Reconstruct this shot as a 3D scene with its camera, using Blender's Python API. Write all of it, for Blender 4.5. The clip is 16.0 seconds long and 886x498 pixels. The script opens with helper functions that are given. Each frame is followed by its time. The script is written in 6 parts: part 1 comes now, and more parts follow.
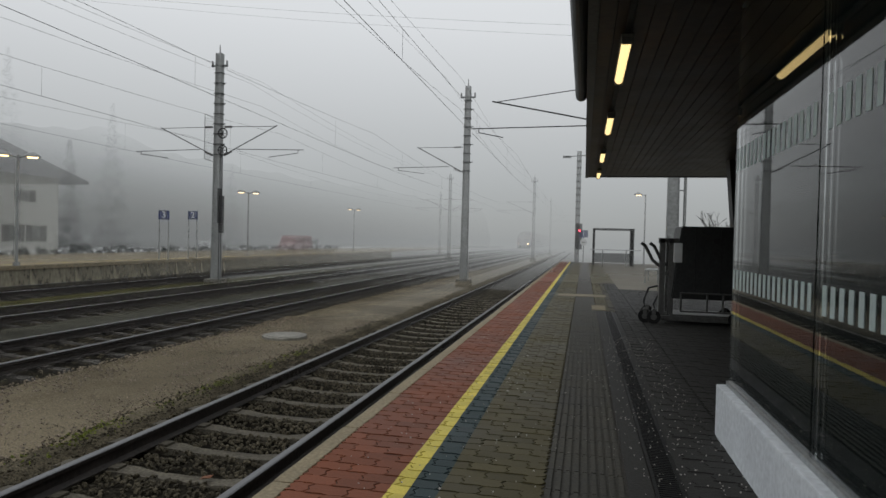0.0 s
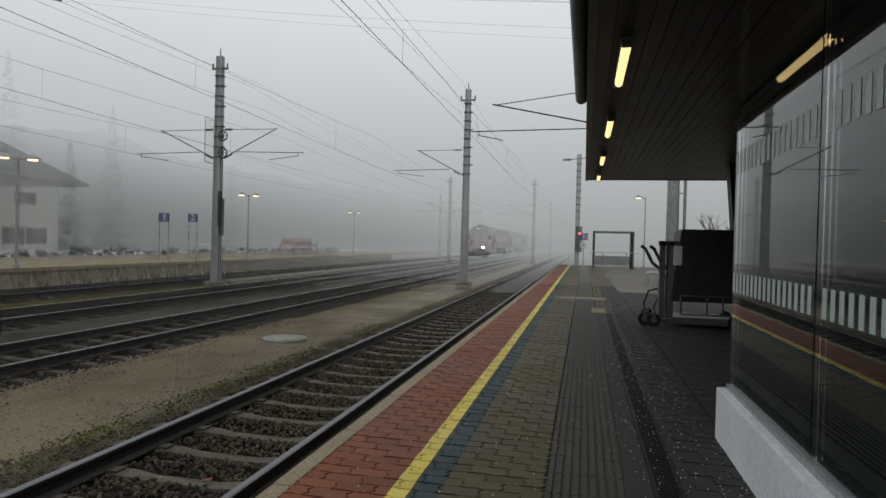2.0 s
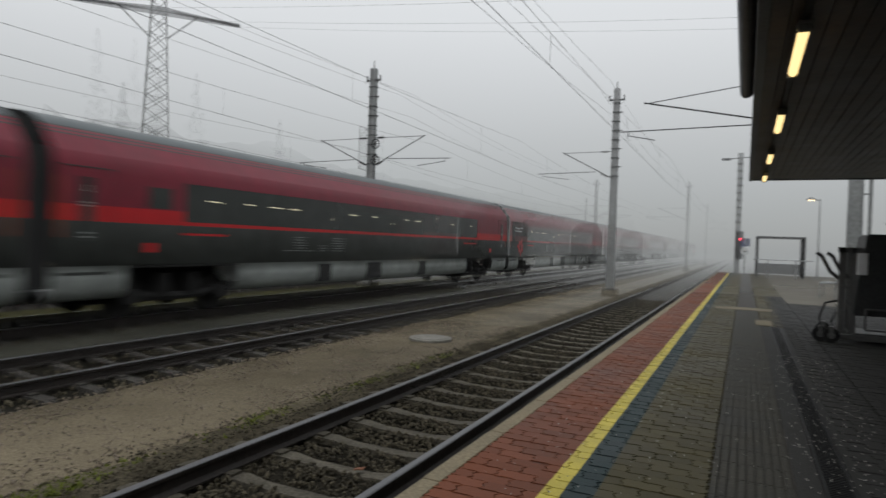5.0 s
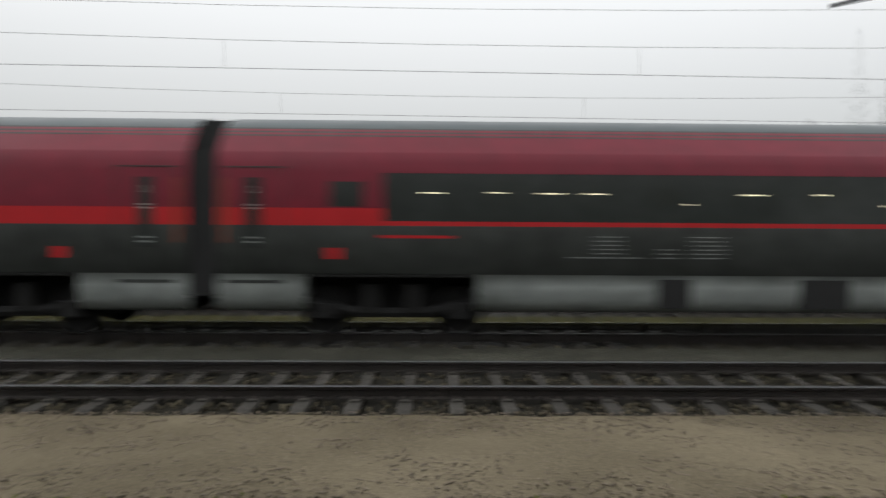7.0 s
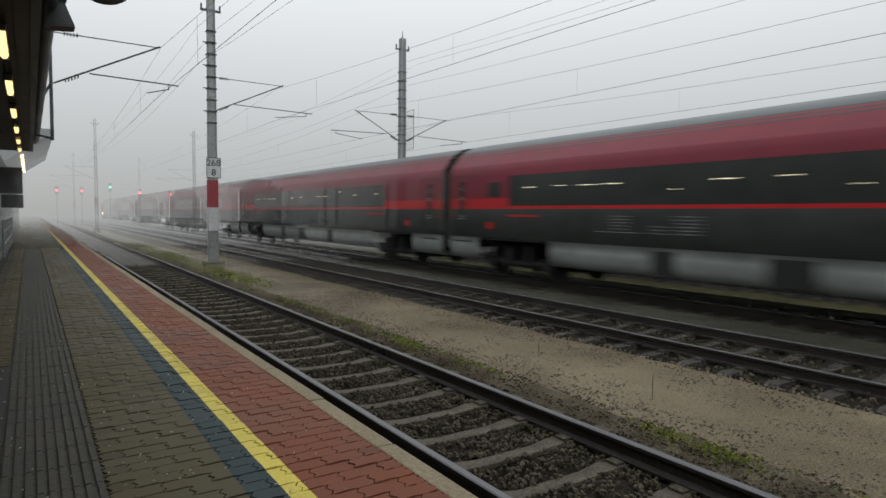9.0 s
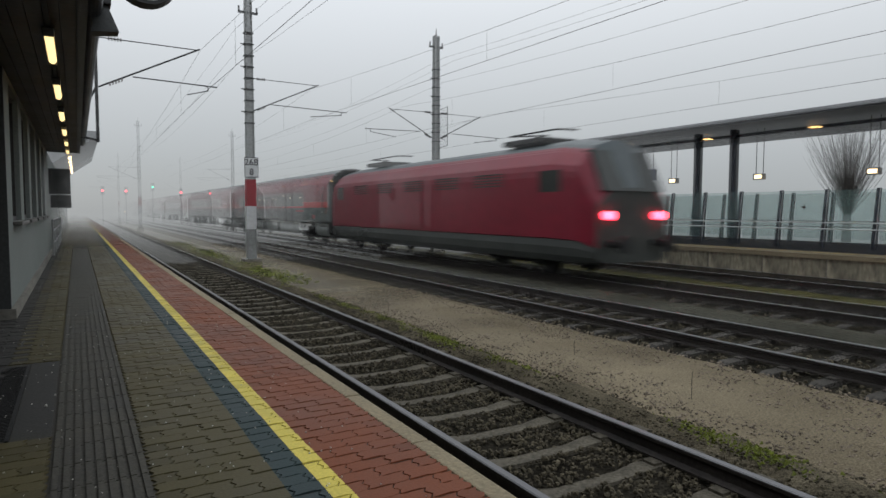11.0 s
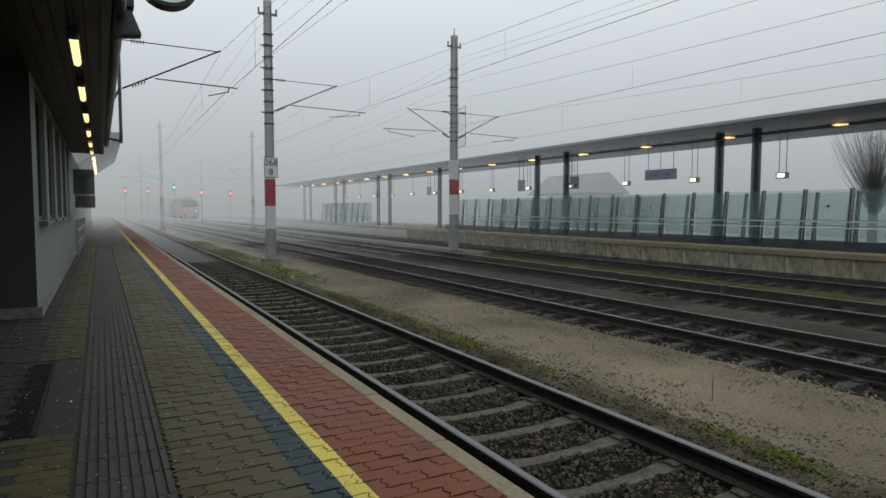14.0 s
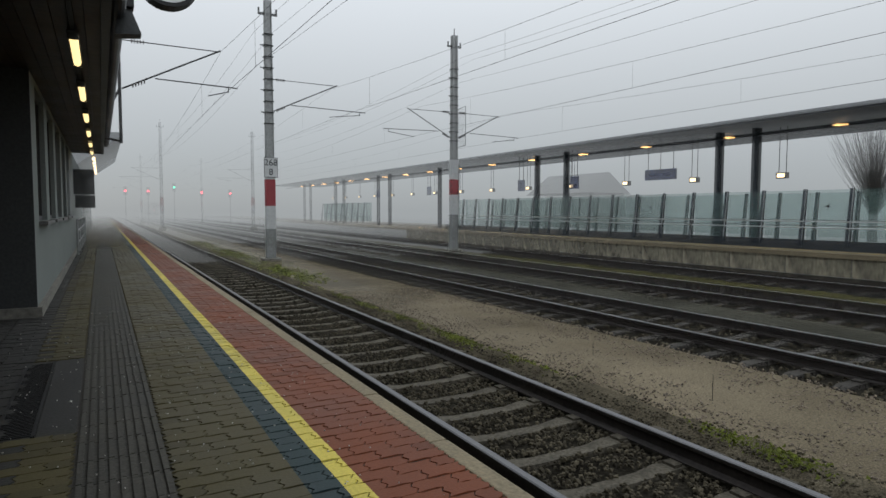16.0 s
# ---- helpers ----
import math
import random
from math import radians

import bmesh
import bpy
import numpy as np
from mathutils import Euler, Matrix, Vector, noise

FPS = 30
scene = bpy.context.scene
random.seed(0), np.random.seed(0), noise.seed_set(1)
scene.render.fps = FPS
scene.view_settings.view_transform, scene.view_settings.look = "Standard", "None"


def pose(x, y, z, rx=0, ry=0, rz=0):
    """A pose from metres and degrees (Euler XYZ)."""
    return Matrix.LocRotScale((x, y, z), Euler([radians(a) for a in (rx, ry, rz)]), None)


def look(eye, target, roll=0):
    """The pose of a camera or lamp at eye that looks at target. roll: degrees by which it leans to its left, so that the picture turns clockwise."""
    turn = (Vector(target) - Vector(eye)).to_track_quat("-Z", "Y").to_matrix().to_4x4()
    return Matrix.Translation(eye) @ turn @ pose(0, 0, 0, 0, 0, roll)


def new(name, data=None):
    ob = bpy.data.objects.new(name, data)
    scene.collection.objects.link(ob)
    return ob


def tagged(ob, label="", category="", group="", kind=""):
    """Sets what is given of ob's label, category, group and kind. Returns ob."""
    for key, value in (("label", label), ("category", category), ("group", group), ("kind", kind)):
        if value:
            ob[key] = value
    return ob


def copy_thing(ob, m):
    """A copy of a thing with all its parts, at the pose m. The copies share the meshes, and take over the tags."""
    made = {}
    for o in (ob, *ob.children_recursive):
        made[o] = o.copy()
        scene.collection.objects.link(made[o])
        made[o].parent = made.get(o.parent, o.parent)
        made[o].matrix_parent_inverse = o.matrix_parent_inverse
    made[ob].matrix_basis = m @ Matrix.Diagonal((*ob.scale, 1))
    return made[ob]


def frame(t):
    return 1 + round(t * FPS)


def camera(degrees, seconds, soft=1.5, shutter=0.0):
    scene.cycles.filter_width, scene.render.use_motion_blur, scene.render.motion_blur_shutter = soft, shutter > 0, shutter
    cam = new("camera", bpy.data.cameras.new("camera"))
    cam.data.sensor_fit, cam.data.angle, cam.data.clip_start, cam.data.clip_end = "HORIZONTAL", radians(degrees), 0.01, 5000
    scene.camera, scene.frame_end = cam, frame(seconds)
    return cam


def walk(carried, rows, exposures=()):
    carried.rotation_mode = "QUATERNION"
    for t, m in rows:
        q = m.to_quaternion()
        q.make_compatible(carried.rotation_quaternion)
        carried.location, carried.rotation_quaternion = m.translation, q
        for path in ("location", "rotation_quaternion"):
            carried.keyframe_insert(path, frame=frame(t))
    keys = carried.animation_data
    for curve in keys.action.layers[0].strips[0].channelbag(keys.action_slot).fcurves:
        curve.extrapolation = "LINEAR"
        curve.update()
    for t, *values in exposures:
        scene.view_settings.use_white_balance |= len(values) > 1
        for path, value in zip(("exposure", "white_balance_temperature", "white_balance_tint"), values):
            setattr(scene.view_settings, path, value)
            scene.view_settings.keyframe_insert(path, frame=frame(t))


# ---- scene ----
# ---- camera ----
cam = camera(71.1, 16.0, soft=1.5, shutter=0.45)
PATH = [  # t, x, z, yaw, pitch, roll
    (0.0, 0.0, 1.304, 12.85, -0.88, -1.43), (0.5, 0.0, 1.304, 12.85, -0.88, -1.43), (1.0, 0.0, 1.304, 12.92, -0.88, -1.43),
    (1.5, 0.0, 1.304, 12.85, -0.81, -1.47), (2.0, 0.0, 1.304, 12.85, -0.63, -1.47), (2.5, 0.0, 1.304, 12.85, -0.44, -1.58),
    (3.0, 0.0, 1.304, 12.88, -0.34, -1.53), (3.5, 0.0, 1.304, 13.15, -0.35, -1.55), (4.0, 0.0, 1.304, 15.73, -0.38, -1.65),
    (4.5, 0.0, 1.304, 20.97, -0.51, -1.81), (5.0, -0.04, 1.29, 25.99, -0.65, -2.0), (5.2, -0.04, 1.29, 29.45, -0.65, -2.0),
    (7.3, -0.28, 1.25, 98.0, -1.56, -0.9), (7.5, -0.25, 1.26, 103.0, -2.06, -1.45), (8.0, -0.14, 1.28, 117.2, -2.78, -1.85),
    (8.2, -0.06, 1.29, 127.6, -2.85, -1.5),
    (8.5, 0.08, 1.31, 139.6, -2.95, -0.95), (9.0, 0.10, 1.29, 146.35, -3.24, -0.55), (9.5, 0.10, 1.29, 146.8, -3.42, -0.36),
    (10.0, 0.10, 1.29, 147.0, -3.46, -0.30), (10.2, 0.10, 1.29, 147.45, -3.48, -0.26), (12.3, 0.102, 1.288, 151.15, -3.546, -0.127),
    (12.5, 0.102, 1.288, 151.15, -3.546, -0.127), (16.0, 0.102, 1.288, 151.15, -3.546, -0.127)]
EXPOSURES = [(0.0, 0.02, 6500, 10), (4.5, 0.02, 6500, 10), (7.3, 0.42, 6600, 10), (8.0, 0.42, 6600, 10), (9.0, 0.28, 6500, 10), (10.2, 0.26, 6400, 10), (12.3, 0.15, 6250, 9), (16.0, 0.15, 6250, 9)]
walk(cam, [(t, pose(x, 0.0, z, 90 + p, r, y)) for t, x, z, y, p, r in PATH], EXPOSURES)
scene.cycles.transparent_max_bounces = 64

# ---- sky and light: dense morning fog under an even overcast sky ----
FOG_LOW, FOG_HIGH = (0.32, 0.335, 0.34, 1), (0.96, 1.0, 1.03, 1)
world = bpy.data.worlds.new("foggy_sky")
scene.world = world
world.use_nodes = True
wn, wl = world.node_tree.nodes, world.node_tree.links
wn.clear()
w_out, w_bg = wn.new("ShaderNodeOutputWorld"), wn.new("ShaderNodeBackground")
w_geo, w_sep, w_ramp = wn.new("ShaderNodeTexCoord"), wn.new("ShaderNodeSeparateXYZ"), wn.new("ShaderNodeValToRGB")
w_sky, w_mix, w_mul = wn.new("ShaderNodeTexSky"), wn.new("ShaderNodeMixRGB"), wn.new("ShaderNodeMixRGB")
w_sky.sky_type, w_sky.sun_disc, w_sky.sun_elevation, w_sky.sun_rotation = "NISHITA", False, radians(35), radians(150)
w_ramp.color_ramp.elements[0].position, w_ramp.color_ramp.elements[0].color = 0.0, FOG_LOW
w_ramp.color_ramp.elements[1].position, w_ramp.color_ramp.elements[1].color = 0.75, FOG_HIGH
for at, c in ((0.06, (0.38, 0.395, 0.40, 1)), (0.16, (0.50, 0.515, 0.52, 1)), (0.32, (0.70, 0.72, 0.735, 1))):
    w_ramp.color_ramp.elements.new(at).color = c
w_mul.blend_type, w_mul.inputs[0].default_value, w_mul.inputs[2].default_value = "MULTIPLY", 1.0, (0.1, 0.1, 0.1, 1)
w_mix.inputs[0].default_value = 0.04
wl.new(w_geo.outputs["Generated"], w_sep.inputs[0])
wl.new(w_sep.outputs["Z"], w_ramp.inputs[0])
wl.new(w_sky.outputs[0], w_mul.inputs[1])
wl.new(w_ramp.outputs[0], w_mix.inputs[1])
wl.new(w_mul.outputs[0], w_mix.inputs[2])
wl.new(w_mix.outputs[0], w_bg.inputs[0])
wl.new(w_bg.outputs[0], w_out.inputs[0])
sun = new("sun", bpy.data.lights.new("sun", "SUN"))
sun.data.energy, sun.data.angle, sun.data.color = 0.2, radians(60), (1.0, 0.97, 0.93)
sun.matrix_world = look((0, 0, 40), (12, 18, 0))


# ---- materials ----
def fog_group(layers):
    """Haze put into transparency: a surface thins out by its distance from the camera's standing point: sheets, closed
    things, foliage.
    """
    g = bpy.data.node_groups.new("in_fog", "ShaderNodeTree")
    g.interface.new_socket("Shader", in_out="INPUT", socket_type="NodeSocketShader")
    g.interface.new_socket("Shader", in_out="OUTPUT", socket_type="NodeSocketShader")
    n, l = g.nodes, g.links
    gi, go, geo = n.new("NodeGroupInput"), n.new("NodeGroupOutput"), n.new("ShaderNodeNewGeometry")

    def m(op, a, b=None):
        node = n.new("ShaderNodeMath")
        node.operation = op
        for i, v in enumerate((a, b)):
            if v is None:
                continue
            if isinstance(v, bpy.types.NodeSocket):
                l.new(v, node.inputs[i])
            else:
                node.inputs[i].default_value = v
        return node.outputs[0]
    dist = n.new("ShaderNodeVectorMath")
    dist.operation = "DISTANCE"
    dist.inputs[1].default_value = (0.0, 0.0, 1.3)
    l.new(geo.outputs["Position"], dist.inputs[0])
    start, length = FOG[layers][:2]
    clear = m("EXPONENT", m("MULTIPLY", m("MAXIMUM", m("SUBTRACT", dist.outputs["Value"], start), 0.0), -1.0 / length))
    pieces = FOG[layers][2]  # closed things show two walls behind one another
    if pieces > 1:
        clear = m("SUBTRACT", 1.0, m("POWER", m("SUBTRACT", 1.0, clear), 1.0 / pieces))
    if len(FOG[layers]) > 3:  # haze put into transparency: the wood fades out with height for a soft top
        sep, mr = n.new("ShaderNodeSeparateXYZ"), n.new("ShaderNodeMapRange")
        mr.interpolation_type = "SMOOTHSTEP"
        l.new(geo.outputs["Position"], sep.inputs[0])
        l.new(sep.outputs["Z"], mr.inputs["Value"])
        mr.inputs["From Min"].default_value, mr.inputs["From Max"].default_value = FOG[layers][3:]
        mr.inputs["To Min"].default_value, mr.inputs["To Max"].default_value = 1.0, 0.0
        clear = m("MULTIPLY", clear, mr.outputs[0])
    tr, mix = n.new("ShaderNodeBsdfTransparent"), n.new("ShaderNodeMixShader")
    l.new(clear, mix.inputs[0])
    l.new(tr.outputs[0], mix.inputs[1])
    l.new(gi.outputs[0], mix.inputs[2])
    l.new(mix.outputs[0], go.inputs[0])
    return g


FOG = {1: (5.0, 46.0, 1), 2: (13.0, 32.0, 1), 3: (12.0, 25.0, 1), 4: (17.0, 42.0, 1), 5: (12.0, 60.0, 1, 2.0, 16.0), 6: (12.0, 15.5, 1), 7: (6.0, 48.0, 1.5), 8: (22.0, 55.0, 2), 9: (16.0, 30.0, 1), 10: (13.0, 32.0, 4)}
FOGS = {k: fog_group(k) for k in FOG}


def start_mat(name, layers):
    mt = bpy.data.materials.new(name)
    mt.use_nodes = True
    n, l = mt.node_tree.nodes, mt.node_tree.links
    n.clear()
    out, p = n.new("ShaderNodeOutputMaterial"), n.new("ShaderNodeBsdfPrincipled")
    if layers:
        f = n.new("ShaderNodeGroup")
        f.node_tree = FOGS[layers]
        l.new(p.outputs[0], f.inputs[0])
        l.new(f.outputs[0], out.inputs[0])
    else:
        l.new(p.outputs[0], out.inputs[0])
    return mt, n, l, p


def mat(name, color, rough=0.7, metal=0.0, vary=0.25, grain=30.0, bump=0.2, stain=1.2, spread=0.0, layers=2, tint=None, spec=0.5, streak=1.0):
    """A worn surface: fine grain and broad stains on a base colour, with relief; spread varies it from piece to piece."""
    mt, n, l, p = start_mat(name, layers)
    geo = n.new("ShaderNodeTexCoord")
    fine, broad = n.new("ShaderNodeTexNoise"), n.new("ShaderNodeTexNoise")
    fine.inputs["Scale"].default_value, broad.inputs["Scale"].default_value = grain, stain
    fine.inputs["Detail"].default_value, broad.inputs["Detail"].default_value = 4, 3
    stretch = n.new("ShaderNodeMapping")
    stretch.inputs["Scale"].default_value = (1.0, 1.0, streak)
    l.new(geo.outputs["Object"], stretch.inputs["Vector"])
    l.new(stretch.outputs[0], fine.inputs["Vector"])
    l.new(stretch.outputs[0], broad.inputs["Vector"])
    dark = tuple(c * (1 - vary) for c in color)
    light = tint or tuple(min(1, c * (1 + vary)) for c in color)
    r1, r2, mx = n.new("ShaderNodeValToRGB"), n.new("ShaderNodeValToRGB"), n.new("ShaderNodeMixRGB")
    r1.color_ramp.elements[0].position, r1.color_ramp.elements[1].position = 0.3, 0.7
    r1.color_ramp.elements[0].color, r1.color_ramp.elements[1].color = (*dark, 1), (*light, 1)
    r2.color_ramp.elements[0].position, r2.color_ramp.elements[1].position = 0.3, 0.72
    r2.color_ramp.elements[0].color, r2.color_ramp.elements[1].color = (1 - vary,) * 3 + (1,), (1 + vary * 0.5,) * 3 + (1,)
    mx.blend_type, mx.inputs[0].default_value = "MULTIPLY", 1.0
    l.new(fine.outputs["Fac"], r1.inputs[0])
    l.new(broad.outputs["Fac"], r2.inputs[0])
    l.new(r1.outputs[0], mx.inputs[1])
    l.new(r2.outputs[0], mx.inputs[2])
    col = mx.outputs[0]
    if spread:
        info, isl, add, hsv, mr = n.new("ShaderNodeObjectInfo"), n.new("ShaderNodeNewGeometry"), n.new("ShaderNodeMath"), n.new("ShaderNodeHueSaturation"), n.new("ShaderNodeMapRange")
        add.operation = "ADD"
        l.new(info.outputs["Random"], add.inputs[0])
        l.new(isl.outputs["Random Per Island"], add.inputs[1])
        mr.inputs["From Max"].default_value = 2.0
        mr.inputs["To Min"].default_value, mr.inputs["To Max"].default_value = 1 - spread, 1 + spread
        l.new(add.outputs[0], mr.inputs["Value"])
        l.new(mr.outputs[0], hsv.inputs["Value"])
        l.new(col, hsv.inputs["Color"])
        col = hsv.outputs[0]
    l.new(col, p.inputs["Base Color"])
    rr = n.new("ShaderNodeMapRange")
    rr.inputs["To Min"].default_value, rr.inputs["To Max"].default_value = max(0.02, rough - 0.12), min(1, rough + 0.12)
    l.new(broad.outputs["Fac"], rr.inputs["Value"])
    l.new(rr.outputs[0], p.inputs["Roughness"])
    p.inputs["Metallic"].default_value = metal
    p.inputs["Specular IOR Level"].default_value = spec
    if bump:
        b = n.new("ShaderNodeBump")
        b.inputs["Strength"].default_value, b.inputs["Distance"].default_value = bump, 0.02
        l.new(fine.outputs["Fac"], b.inputs["Height"])
        l.new(b.outputs[0], p.inputs["Normal"])
    return mt


def glow(name, color, strength, layers=2):
    mt, n, l, p = start_mat(name, layers)
    p.inputs["Base Color"].default_value = (0.8, 0.75, 0.6, 1)
    p.inputs["Emission Color"].default_value = (*color, 1)
    p.inputs["Emission Strength"].default_value = strength
    return mt


def glass(name, color, clear, rough=0.02, layers=0, gloss=1.0):
    """Thin pane: a clear part and a tinted glossy part, gloss by the angle."""
    mt = bpy.data.materials.new(name)
    mt.use_nodes = True
    n, l = mt.node_tree.nodes, mt.node_tree.links
    n.clear()
    out, mx, mx2 = n.new("ShaderNodeOutputMaterial"), n.new("ShaderNodeMixShader"), n.new("ShaderNodeMixShader")
    tr, di, gl, fr = n.new("ShaderNodeBsdfTransparent"), n.new("ShaderNodeBsdfDiffuse"), n.new("ShaderNodeBsdfGlossy"), n.new("ShaderNodeFresnel")
    tr.inputs[0].default_value = (*[min(1, c * 0.22 + 0.84) for c in color], 1)
    di.inputs[0].default_value, gl.inputs["Roughness"].default_value = (*color, 1), rough
    fr.inputs[0].default_value = 1.5
    mul = n.new("ShaderNodeMath")
    mul.operation = "MULTIPLY"
    mul.inputs[1].default_value, mul.use_clamp = gloss, True
    l.new(fr.outputs[0], mul.inputs[0])
    mx.inputs[0].default_value = 1 - clear
    l.new(tr.outputs[0], mx.inputs[1])
    l.new(di.outputs[0], mx.inputs[2])
    l.new(mul.outputs[0], mx2.inputs[0])
    l.new(mx.outputs[0], mx2.inputs[1])
    l.new(gl.outputs[0], mx2.inputs[2])
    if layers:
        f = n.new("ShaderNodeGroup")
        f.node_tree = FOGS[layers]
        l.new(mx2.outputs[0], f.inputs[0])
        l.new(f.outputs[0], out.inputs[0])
    else:
        l.new(mx2.outputs[0], out.inputs[0])
    return mt


CONCRETE = mat("weathered_concrete", (0.19, 0.18, 0.155), 0.85, vary=0.35, grain=14, stain=0.7)
KERB = mat("kerb_stone", (0.22, 0.18, 0.112), 0.85, vary=0.25, grain=40, spread=0.12)
RAIL_SIDE = mat("rusty_rail_steel", (0.028, 0.022, 0.019), 0.7, 0.3, vary=0.4, grain=25, layers=7)
RAIL_TOP = mat("polished_rail_head", (0.13, 0.13, 0.135), 0.38, 0.7, vary=0.2, grain=60, bump=0.03, layers=7)
SLEEPER = mat("concrete_sleeper", (0.102, 0.091, 0.070), 0.85, vary=0.4, grain=35, stain=2.5, spread=0.2, spec=0.15)
SLEEPER_DARK = mat("oiled_sleeper", (0.075, 0.069, 0.061), 0.85, vary=0.4, grain=30, stain=2.5, spread=0.3, spec=0.15, layers=7)
BALLAST = mat("ballast_stone", (0.076, 0.065, 0.044), 0.9, vary=0.3, grain=40, bump=0.4, spread=0.85, spec=0.15, layers=7)
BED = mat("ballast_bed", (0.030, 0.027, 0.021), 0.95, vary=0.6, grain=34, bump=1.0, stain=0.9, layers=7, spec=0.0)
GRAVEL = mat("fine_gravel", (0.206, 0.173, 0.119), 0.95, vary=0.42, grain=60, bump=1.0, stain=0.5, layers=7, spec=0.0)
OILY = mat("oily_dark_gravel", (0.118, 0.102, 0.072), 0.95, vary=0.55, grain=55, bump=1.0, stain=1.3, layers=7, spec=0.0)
GROUND = mat("trackside_earth", (0.075, 0.07, 0.055), 0.95, vary=0.35, grain=8, bump=0.5, stain=0.3, layers=1, spec=0.0)
PEBBLE = mat("gravel_pebble", (0.215, 0.172, 0.128), 0.9, vary=0.3, grain=60, spread=0.5)
MOSS = mat("moss_and_weeds", (0.105, 0.124, 0.009), 0.95, vary=0.45, grain=20, spread=0.4, bump=0.5)
TWIG = mat("dry_twig", (0.05, 0.042, 0.03), 0.9)
JOINT = mat("paver_joint_sand", (0.045, 0.04, 0.034), 0.95, grain=30)
GALV = mat("galvanised_mast_steel", (0.32, 0.33, 0.325), 0.6, 0.1, vary=0.2, grain=12)
GALV_DARK = mat("weathered_fitting_steel", (0.05, 0.05, 0.05), 0.6, 0.4)
WIRE = mat("overhead_wire", (0.03, 0.032, 0.033), 0.5, 0.6, bump=0)
INSUL = mat("brown_insulator", (0.055, 0.04, 0.035), 0.35)
WHITE = mat("white_paint", (0.74, 0.75, 0.75), 0.6, vary=0.08, grain=10, stain=1.5)
WALL_WHITE = mat("white_rendered_kerb", (0.62, 0.65, 0.68), 0.75, vary=0.12, grain=25, stain=2.2)
RED_PAINT = mat("red_band_paint", (0.42, 0.035, 0.05), 0.55, vary=0.15)
BLACK = mat("black_paint", (0.012, 0.012, 0.013), 0.5, vary=0.2)
BLUE_SIGN = mat("blue_sign_enamel", (0.025, 0.045, 0.16), 0.4, vary=0.1)
DARK_STEEL = mat("dark_blue_steel", (0.035, 0.045, 0.058), 0.45, 0.3, vary=0.2)
STEEL = mat("stainless_rail", (0.45, 0.46, 0.46), 0.35, 0.9, vary=0.15)
SOFFIT = mat("dark_stained_soffit_board", (0.050, 0.033, 0.022), 0.45, vary=0.4, grain=9, stain=2.0, spread=0.3)
ROOF_EDGE = mat("dark_roof_edge_sheet", (0.05, 0.055, 0.062), 0.4, 0.5, vary=0.2)
ROOF_GREY = mat("grey_roof_sheet", (0.30, 0.31, 0.32), 0.5, 0.3, vary=0.15)
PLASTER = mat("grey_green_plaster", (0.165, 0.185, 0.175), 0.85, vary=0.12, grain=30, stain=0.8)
# darker plaster for sheltered walls, with the canopy's shade put into its colour
PLASTER_SHADED = mat("shaded_plaster", (0.045, 0.048, 0.048), 0.85, vary=0.2, grain=30)
HOUSE_WALL = mat("cream_house_render", (0.66, 0.65, 0.58), 0.9, vary=0.1, grain=10, layers=8)
HOUSE_ROOF = mat("dark_roof_tiles", (0.05, 0.045, 0.042), 0.8, vary=0.3, layers=8)
WOOD_DARK = mat("dark_shutter_wood", (0.05, 0.045, 0.04), 0.7, layers=8)
PANE_DARK = mat("dark_window_pane", (0.012, 0.015, 0.016), 0.08, vary=0.15, bump=0)
TRAIN_RED = mat("train_ruby_paint", (0.175, 0.006, 0.021), 0.42, vary=0.12, grain=3, bump=0, stain=0.4, spec=0.4, layers=4)
TRAIN_BRIGHT = mat("train_bright_red_stripe", (0.46, 0.014, 0.018), 0.45, vary=0.08, grain=3, bump=0, layers=4, spec=0.3)
TRAIN_BLACK = mat("train_graphite_paint", (0.050, 0.054, 0.050), 0.5, vary=0.2, grain=3, bump=0, stain=0.5, layers=4, spec=0.25)
TRAIN_ROOF = mat("train_grey_roof", (0.065, 0.08, 0.085), 0.45, 0.2, vary=0.15, grain=4, bump=0, layers=4)
TRAIN_SKIRT = mat("train_silver_skirt", (0.28, 0.30, 0.285), 0.42, 0.2, vary=0.2, grain=4, bump=0, layers=4)
TRAIN_GLASS = mat("train_tinted_window", (0.036, 0.040, 0.037), 0.16, vary=0.1, grain=3, bump=0, layers=4, spec=0.3)
TRAIN_ORANGE = mat("train_orange_door_edge", (0.20, 0.040, 0.012), 0.5, vary=0.1, layers=4)
GANGWAY = mat("gangway_rubber", (0.012, 0.012, 0.012), 0.8, layers=9)
BOGIE = mat("bogie_grime", (0.010, 0.0095, 0.009), 0.85, vary=0.4, layers=9)
RUBBER = mat("black_rubber", (0.010, 0.010, 0.010), 0.8)
LIFT_GREY = mat("lift_dark_grey_paint", (0.034, 0.036, 0.036), 0.5, 0.2, vary=0.25)
LIFT_LIGHT = mat("lift_worn_grey_steel", (0.14, 0.14, 0.135), 0.5, 0.4, vary=0.25)
TWIGS = mat("pale_bare_twigs", (0.075, 0.068, 0.058), 0.9, vary=0.3, layers=10)
BARK = mat("grey_bark", (0.065, 0.06, 0.052), 0.9, vary=0.3)
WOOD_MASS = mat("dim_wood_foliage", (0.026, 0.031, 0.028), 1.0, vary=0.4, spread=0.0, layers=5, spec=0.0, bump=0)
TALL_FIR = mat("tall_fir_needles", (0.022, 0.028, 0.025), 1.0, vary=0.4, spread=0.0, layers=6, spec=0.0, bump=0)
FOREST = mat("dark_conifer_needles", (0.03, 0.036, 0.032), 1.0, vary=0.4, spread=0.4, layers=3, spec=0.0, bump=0)
